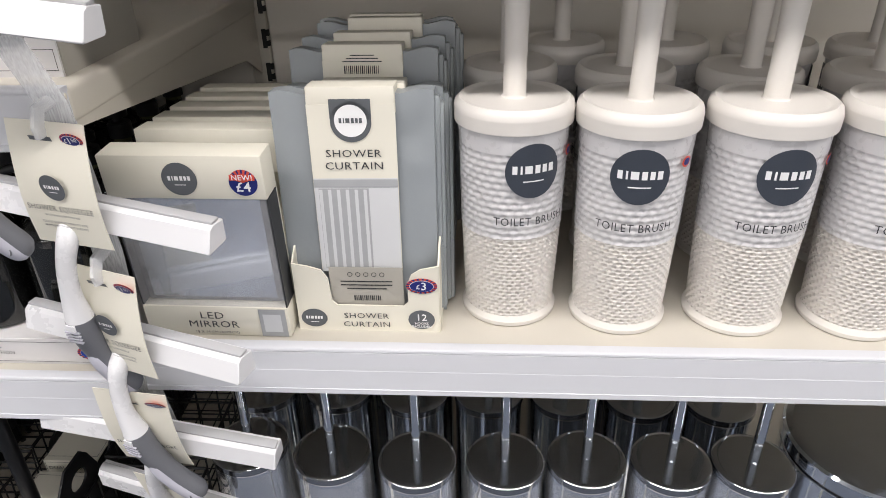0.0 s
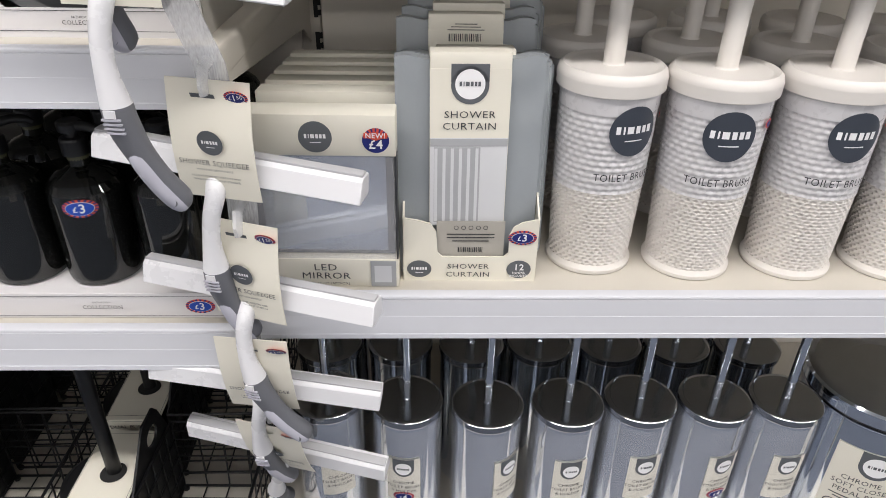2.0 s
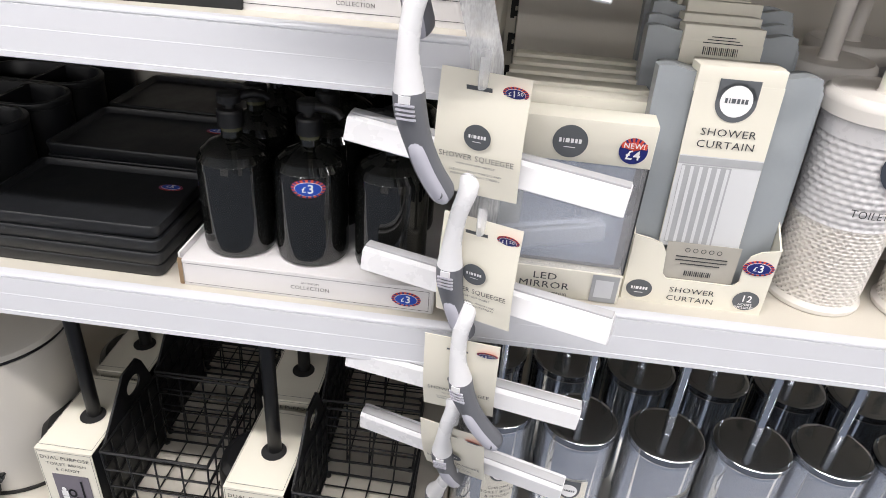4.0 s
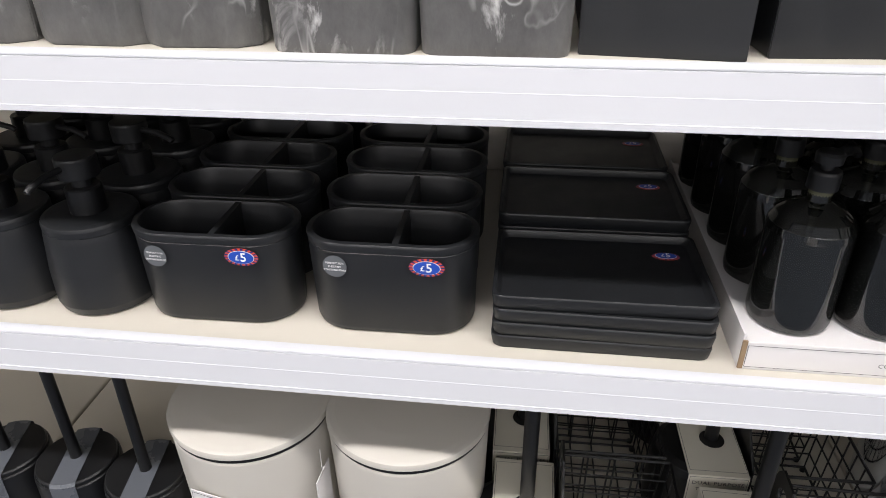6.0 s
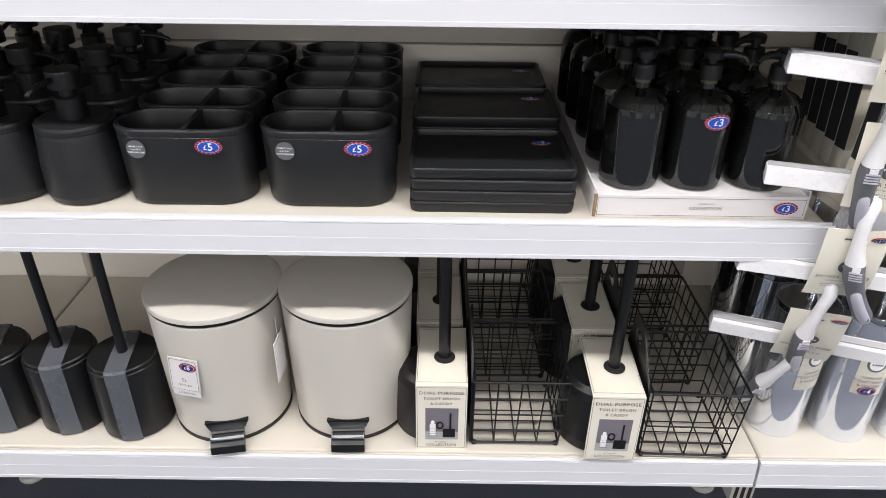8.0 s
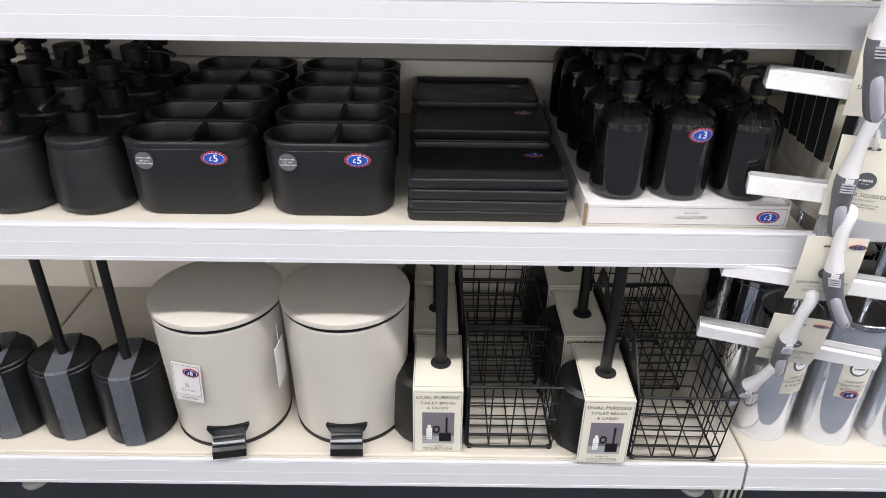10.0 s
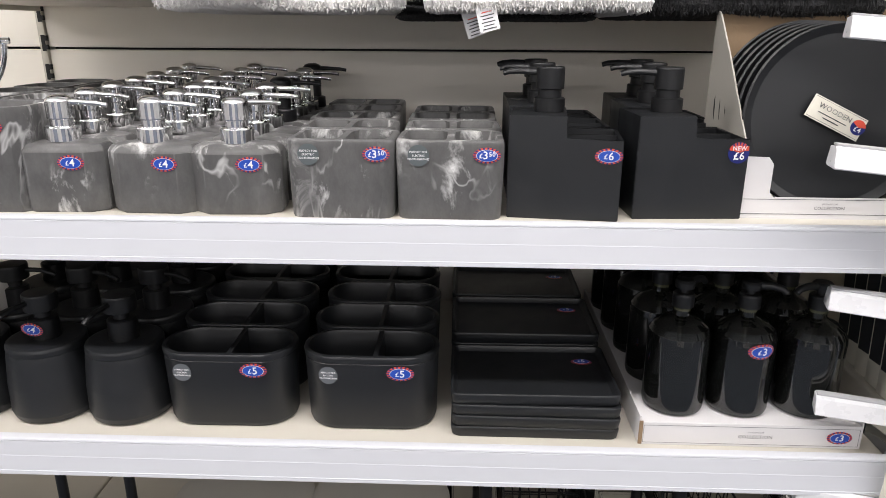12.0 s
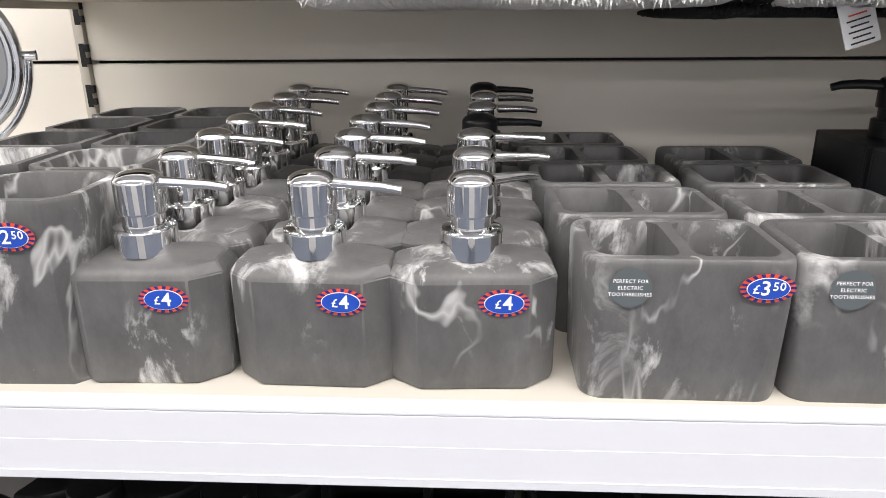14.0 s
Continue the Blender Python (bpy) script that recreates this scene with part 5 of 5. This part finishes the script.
PACKS = ((-0.1185, 0.0115, -4.0, 1.0), (-0.1120, 0.036, -4.5, 0.5), (-0.1200, 0.090, -6.0, 0.0), (-0.1150, 0.125, -6.5, 0.0), (-0.1060, 0.160, -7.0, 0.0), (-0.1100, 0.192, -7.0, 0.0))
for k, (px_, dy, lean, yaw) in enumerate(PACKS):
    pack = curtain_pack(k == 0)
    if k == 2:
        bars = Print(INK)
        for n in range(18):
            bars.rect(-0.018 + 0.002 * n, 0.2215, 0.0007 + 0.0006 * (n % 3 == 0), 0.008, INK, cuts=1)
        for n in range(3):
            bars.rect(0, 0.2295 + 0.003 * n, 0.040 - 0.008 * n, 0.0009, INK)
        place("barcode", bars.mesh("barcode"), pack, 0, -0.0077, 0)
    pack.matrix_basis = on_side(px_, 0.664 + dy, yaw, 0.0024 + (0.0, -0.004, 0.018, 0.022, 0.030, 0.028)[k], lean)
under = thing("care_card", "grey printed care card behind the box's cut-out", "card", on_side(-0.1140, 0.6655, 0, 0.0024))
part("card", one_block(-0.037, 0.037, 0, 0.0008, 0.0, 0.070), GREYBOARD, under)
pc = Print(INK)
for k in range(5):
    pc.ring(-0.016 + 0.008 * k, 0.0625, 0.0026, 0.0026, INK, 1, inner=0.75, n=14, rows=1)
for k in range(3):
    pc.rect(0, 0.0545 - 0.0042 * k, 0.052 - 0.012 * (k == 2), 0.0013, INK)
for k in range(14):
    pc.rect(-0.013 + 0.002 * k, 0.0350, 0.0008 + 0.0006 * (k % 3 == 0), 0.006, INK, cuts=1)
place("printing", pc.mesh("printing"), under, 0, -0.0005, 0)

# white toilet brushes: textured holder, wrap, lid and handle


def dimpled(r0, r1, z0, z1, rows, cols, depth, kind, n=4):
    """A cylinder wall with rows of staggered square pockets (kind 0) or rows of soft dimples (kind 1)."""
    nu, nv = cols * n, rows * n
    vs, fs = [], []
    for j in range(nv + 1):
        q = j / nv
        for i in range(nu):
            a, b = i / n, j / n
            if kind == 0:
                s = min(1.0, max(0.0, (math.cos(2 * math.pi * a) * math.cos(math.pi * b) - 0.02) / 0.5))
                bump = -depth * s * s * (3 - 2 * s)
            else:
                s = math.sin(math.pi * (a + 0.5 * (int(b) % 2))) ** 2 * math.sin(math.pi * b) ** 2
                bump = -depth * s
            r = r0 + (r1 - r0) * q + (bump if 0 < j < nv else 0)
            t = 2 * math.pi * i / nu
            vs.append((r * math.cos(t), r * math.sin(t), z0 + (z1 - z0) * q))
    for j in range(nv):
        for i in range(nu):
            fs.append((j * nu + i, j * nu + (i + 1) % nu, (j + 1) * nu + (i + 1) % nu, (j + 1) * nu + i))
    return vs, fs


def dimpled_mesh(name, mat, *args, **kw):
    vs, fs = dimpled(*args, **kw)
    me = bpy.data.meshes.new(name)
    me.from_pydata(vs, [], fs)
    me.materials.append(mat)
    me.polygons.foreach_set("use_smooth", [True] * len(fs))
    me.update()
    return me


def white_brush():
    ob = thing("toilet_brush", "white textured plastic toilet brush holder with wrap label", "toilet brush", group="white toilet brushes on the shelf")
    part("base", lathe(bmesh.new(), [(0.047, 0), (0.0492, 0.0015), (0.0498, 0.006), (0.0480, 0.0085), (0.0465, 0.0115)], 52), IVORY, ob)
    part("lattice_wall", dimpled_mesh("lattice_wall", IVORY, 0.0465, 0.0500, 0.0115, 0.103, 22, 34, 0.0040, 0, n=6), None, ob, "wall of staggered square pockets")
    part("wrapped_wall", dimpled_mesh("wrapped_wall", FROST, 0.0505, 0.0522, 0.103, 0.190, 13, 30, 0.0027, 1, n=4), None, ob, "frosted wrap over a dimpled wall")
    part("wrap_neck", lathe(bmesh.new(), [(0.0524, 0.190), (0.0528, 0.2035), (0.0520, 0.210)], 52, close=False), FROST, ob)
    part("lid", lathe(bmesh.new(), [(0.0545, 0.2085), (0.0566, 0.2095), (0.0570, 0.222), (0.0555, 0.2275), (0.0515, 0.2310), (0.0480, 0.2300), (0.0450, 0.2290), (0.002, 0.2300)], 56), IVORY, ob)
    part("handle", lathe(bmesh.new(), [(0.0130, 0.229), (0.0110, 0.2315), (0.0107, 0.26), (0.0118, 0.34), (0.0122, 0.41), (0.006, 0.416)], 24), IVORY, ob)
    return ob


def brush_prints():
    """Round mark, lettering and small price spot, each bent round the wrap."""
    mark = Print(SLATE_NAVY, WHITE)
    mark.ring(0, 0.1745, 0.0265, 0.0265, SLATE_NAVY, 2, rows=10)
    mark.mark(0, 0.1765, 0.041, 0.0080, WHITE, 3)
    mark.rect(0, 0.1650, 0.020, 0.0012, WHITE, 3)
    text = Print(INK)
    text.words("TOILET BRUSH", 0.0, 0.1235, 0.0085, INK, 2, wide=0.072)
    spot = Print(RED, NAVY)
    spot.ring(0.046, 0.184, 0.0062, 0.0052, RED, 2, n=18)
    spot.ring(0.046, 0.184, 0.0042, 0.0034, NAVY, 3, n=18)
    return (("badge", mark.mesh("badge", 0.0535), "round slate mark"), ("lettering", text.mesh("lettering", 0.0535), "dark lettering"),
            ("price_sticker", spot.mesh("price_sticker", 0.0535), "small red and navy price sticker"))


SLATE_NAVY = paint("slate_navy_ink", (0.042, 0.050, 0.066), 0.4, vary=0.04, bump=0.0)
BRUSH_PRINTS = brush_prints()
WHITE_BRUSH = white_brush()
front_row = ((0.0303, 0.7190, 19), (0.1440, 0.7075, -4), (0.2640, 0.7075, 4), (0.3820, 0.7030, 8))
for k, (wx, wy, turn) in enumerate(front_row):
    ob = WHITE_BRUSH if k == 0 else copy_thing(WHITE_BRUSH, Matrix())
    ob.matrix_basis = on_side(wx, wy, turn)
    if k == 3:
        for rx_, ry_ in ((0.030, 0.875), (0.158, 0.860), (0.290, 0.850), (0.420, 0.835), (0.100, 0.990), (0.228, 0.985), (0.355, 0.975), (0.475, 0.960), (0.500, 0.705), (0.545, 0.840)):
            copy_thing(WHITE_BRUSH, on_side(rx_, ry_, random.uniform(0, 360)))
for ob in [o for o in scene.objects if o.name.split(".")[0] == "toilet_brush" and o.get("group") == "white toilet brushes on the shelf"]:
    for name, mesh, label in BRUSH_PRINTS:
        place(name, mesh, ob, 0, 0, 0, label=label)

# ---- squeegees on a hanging strip ----


def squeegee(bend, tilt=11.5):
    """Hangs from its card: card, bar with rubber blade, curved handle with grip."""
    ob = thing("shower_squeegee", "white shower squeegee with grey grip on a cream card", "squeegee", group="squeegees on the hanging strip")
    card = bmesh.new()
    n = 12
    for side in (0.0, 0.0007):
        rows = []
        for k in range(n + 1):
            z = 0.052 - 0.106 * k / n
            y = -0.004 - 0.013 * math.sin(math.pi * min(1, k / n * 1.05) * 0.62) + side
            rows.append([card.verts.new((x, y, z)) for x in (-0.0385, -0.012, 0.012, 0.0385)])
        for a, b in zip(rows, rows[1:]):
            for i in range(3):
                card.faces.new((a[i], a[i + 1], b[i + 1], b[i]))
    bmesh.ops.bridge_loops(card, edges=[e for e in card.edges if e.is_boundary])
    cd = part("header_card", card, PAPER, ob, "cream card folded over the bar")
    p = Print(SLATE, WHITE, INK, *PRICE_INKS[:3])
    s = Print(SLATE, WHITE)
    s.badge(0, 0, 0.0118)
    place("badge", s.mesh("badge"), cd, 0, -0.0178, 0.001, 3, label="round slate mark")
    p.words("SHOWER SQUEEGEE", 0, -0.0185, 0.0050, INK, wide=0.066)
    p.words("WITH EASY GRIP HANDLE", 0, -0.0250, 0.0020, INK)
    p.words("CLEANS SCREENS, MIRRORS AND", 0, -0.0315, 0.0021, INK)
    p.words("WINDOWS WITHOUT STREAKS", 0, -0.0352, 0.0021, INK)
    place("price_sticker", price_mark("1", "50", w=0.0215, inner=NAVY), cd, 0.0265, -0.0080, 0.0405, 14, label="red, white and navy oval price sticker")
    s = Print(SLATE)
    s.rect(0, 0, 0.022, 0.0042, SLATE)
    place("hang_slot", s.mesh("hang_slot"), cd, -0.004, -0.0082, 0.0395, 14)
    me = p.mesh("lettering")
    for v in me.vertices:
        k = (0.052 - v.co.z) / 0.106
        v.co.y += -0.0050 - 0.013 * math.sin(math.pi * min(1, k * 1.05) * 0.62)
    place("lettering", me, cd)
    bar = thing("blade_bar", "", "", pose(0.000, 0.006, -0.028, 0, tilt, 0))
    bar.parent = ob
    body = bmesh.new()
    o = [(-0.0175, -0.0105), (-0.0160, -0.0120), (0.006, -0.0120), (0.008, -0.010), (0.008, 0.0085), (-0.0065, 0.0105), (-0.0110, 0.0080)]
    loft(body, [[(x, y * q, z * q) for y, z in o] for x, q in ((-0.129, 0.94), (-0.128, 1.0), (0.128, 1.0), (0.129, 0.94))])
    part("bar", body, WHITEPLASTIC, bar)
    part("rubber_blade", one_block(-0.1280, 0.1280, -0.006, 0.004, 0.0100, 0.0128, bevel=0.0008), BLADE, bar, "grey rubber blade")
    ends = [(-0.006, -0.010, -0.040), (-0.004, -0.020, -0.049), (-0.010 + bend * 0.15, -0.026, -0.072), (-0.014 + bend * 0.4, -0.029, -0.100), (-0.016 + bend * 0.7, -0.029, -0.1245)]
    part("handle", tube(bmesh.new(), *eased(ends, [0.0095, 0.0088, 0.0080, 0.0088, 0.0122]), 16), WHITEPLASTIC, ob)
    grip = [(-0.016 + bend * 0.7, -0.029, -0.1247), (-0.016 + bend * 0.85, -0.029, -0.141), (-0.014 + bend * 1.2, -0.026, -0.166), (-0.010 + bend * 1.6, -0.021, -0.191), (-0.005 + bend * 2.0, -0.014, -0.212), (-0.003 + bend * 2.1, -0.011, -0.2185)]
    gp = part("grip", tube(bmesh.new(), *eased(grip, [0.0124, 0.0127, 0.0112, 0.0112, 0.0110, 0.0055]), 16), GREYGRIP, ob, "grey rubber grip")
    inlay = [(x, y - 0.0062, z) for x, y, z in grip[2:5]]
    part("inlay", tube(bmesh.new(), *eased([(inlay[0][0], inlay[0][1] + 0.003, inlay[0][2] + 0.012)] + inlay + [(grip[5][0], grip[5][1] - 0.004, grip[5][2])], [0.002, 0.0066, 0.0076, 0.0074, 0.0040]), 14), PALEGRIP, gp, "pale grey soft inlay")
    for k in range(4):
        q = 0.25 + 0.16 * k
        z = -0.1320 - 0.0035 * k
        part("rib", one_block(-0.0075, 0.0075, -0.0012, 0.001, -0.0007, 0.0007), PALEGRIP, gp, at=pose(-0.016 + bend * (0.75 + 0.04 * k), -0.0415, z))
    part("badge", one_block(-0.0045, 0.0045, -0.001, 0.001, -0.003, 0.003), WHITEPLASTIC, gp, at=pose(-0.016 + bend * 0.72, -0.0412, -0.1278))
    eye_x, eye_y, eye_z = grip[4]
    part("hang_hole", lathe(bmesh.new(), [(0.0038, 0), (0.0038, 0.0008)], 18), GREYGRIP, gp, at=pose(eye_x, eye_y - 0.0130, eye_z + 0.003, 90))
    return ob


CHAIN = ((-0.380, 0.572, 1.117, -0.004, 5, -12), (-0.387, 0.550, 0.990, 0.012, 5, -8), (-0.341, 0.583, 0.818, 0.003, 4, -14), (-0.3305, 0.582, 0.685, 0.020, -1, -19), (-0.339, 0.589, 0.552, 0.003, 6, -7), (-0.337, 0.611, 0.420, -0.020, 4, -15))
for (sx_, sy_, sz_, bend, tilt, yaw), back in zip(CHAIN, (0, 2, 4, 4, 14, 24)):
    squeegee(bend, tilt).matrix_basis = pose(sx_, sy_, sz_, back, 0, yaw)
strip = thing("hanging_strip", "clear plastic hanging strip with hooks", "display strip")
strip_path = [(x - 0.004, y + 0.013, z + 0.06) for x, y, z, _, _, _ in CHAIN]
tape = bmesh.new()
rows = [[tape.verts.new((x + dx, y + dy, z)) for dx, dy in ((-0.014, 0.0), (0.014, 0.0), (0.014, 0.0009), (-0.014, 0.0009))] for x, y, z in [(-0.356, 0.575, 1.36)] + strip_path]
for a, b in zip(rows, rows[1:]):
    for i in range(4):
        tape.faces.new((a[i], a[(i + 1) % 4], b[(i + 1) % 4], b[i]))
part("tape", tape, CLEAR, strip)
for sx_, sy_, sz_, _, _, _ in CHAIN:
    part("hook", tube(bmesh.new(), [(sx_ - 0.004, sy_ + 0.012, sz_ + 0.062), (sx_ - 0.004, sy_ - 0.006, sz_ + 0.060), (sx_ - 0.004, sy_ - 0.012, sz_ + 0.048), (sx_ - 0.004, sy_ - 0.010, sz_ + 0.040)], 0.0035, 8, flat=1.6), CLEAR, strip)
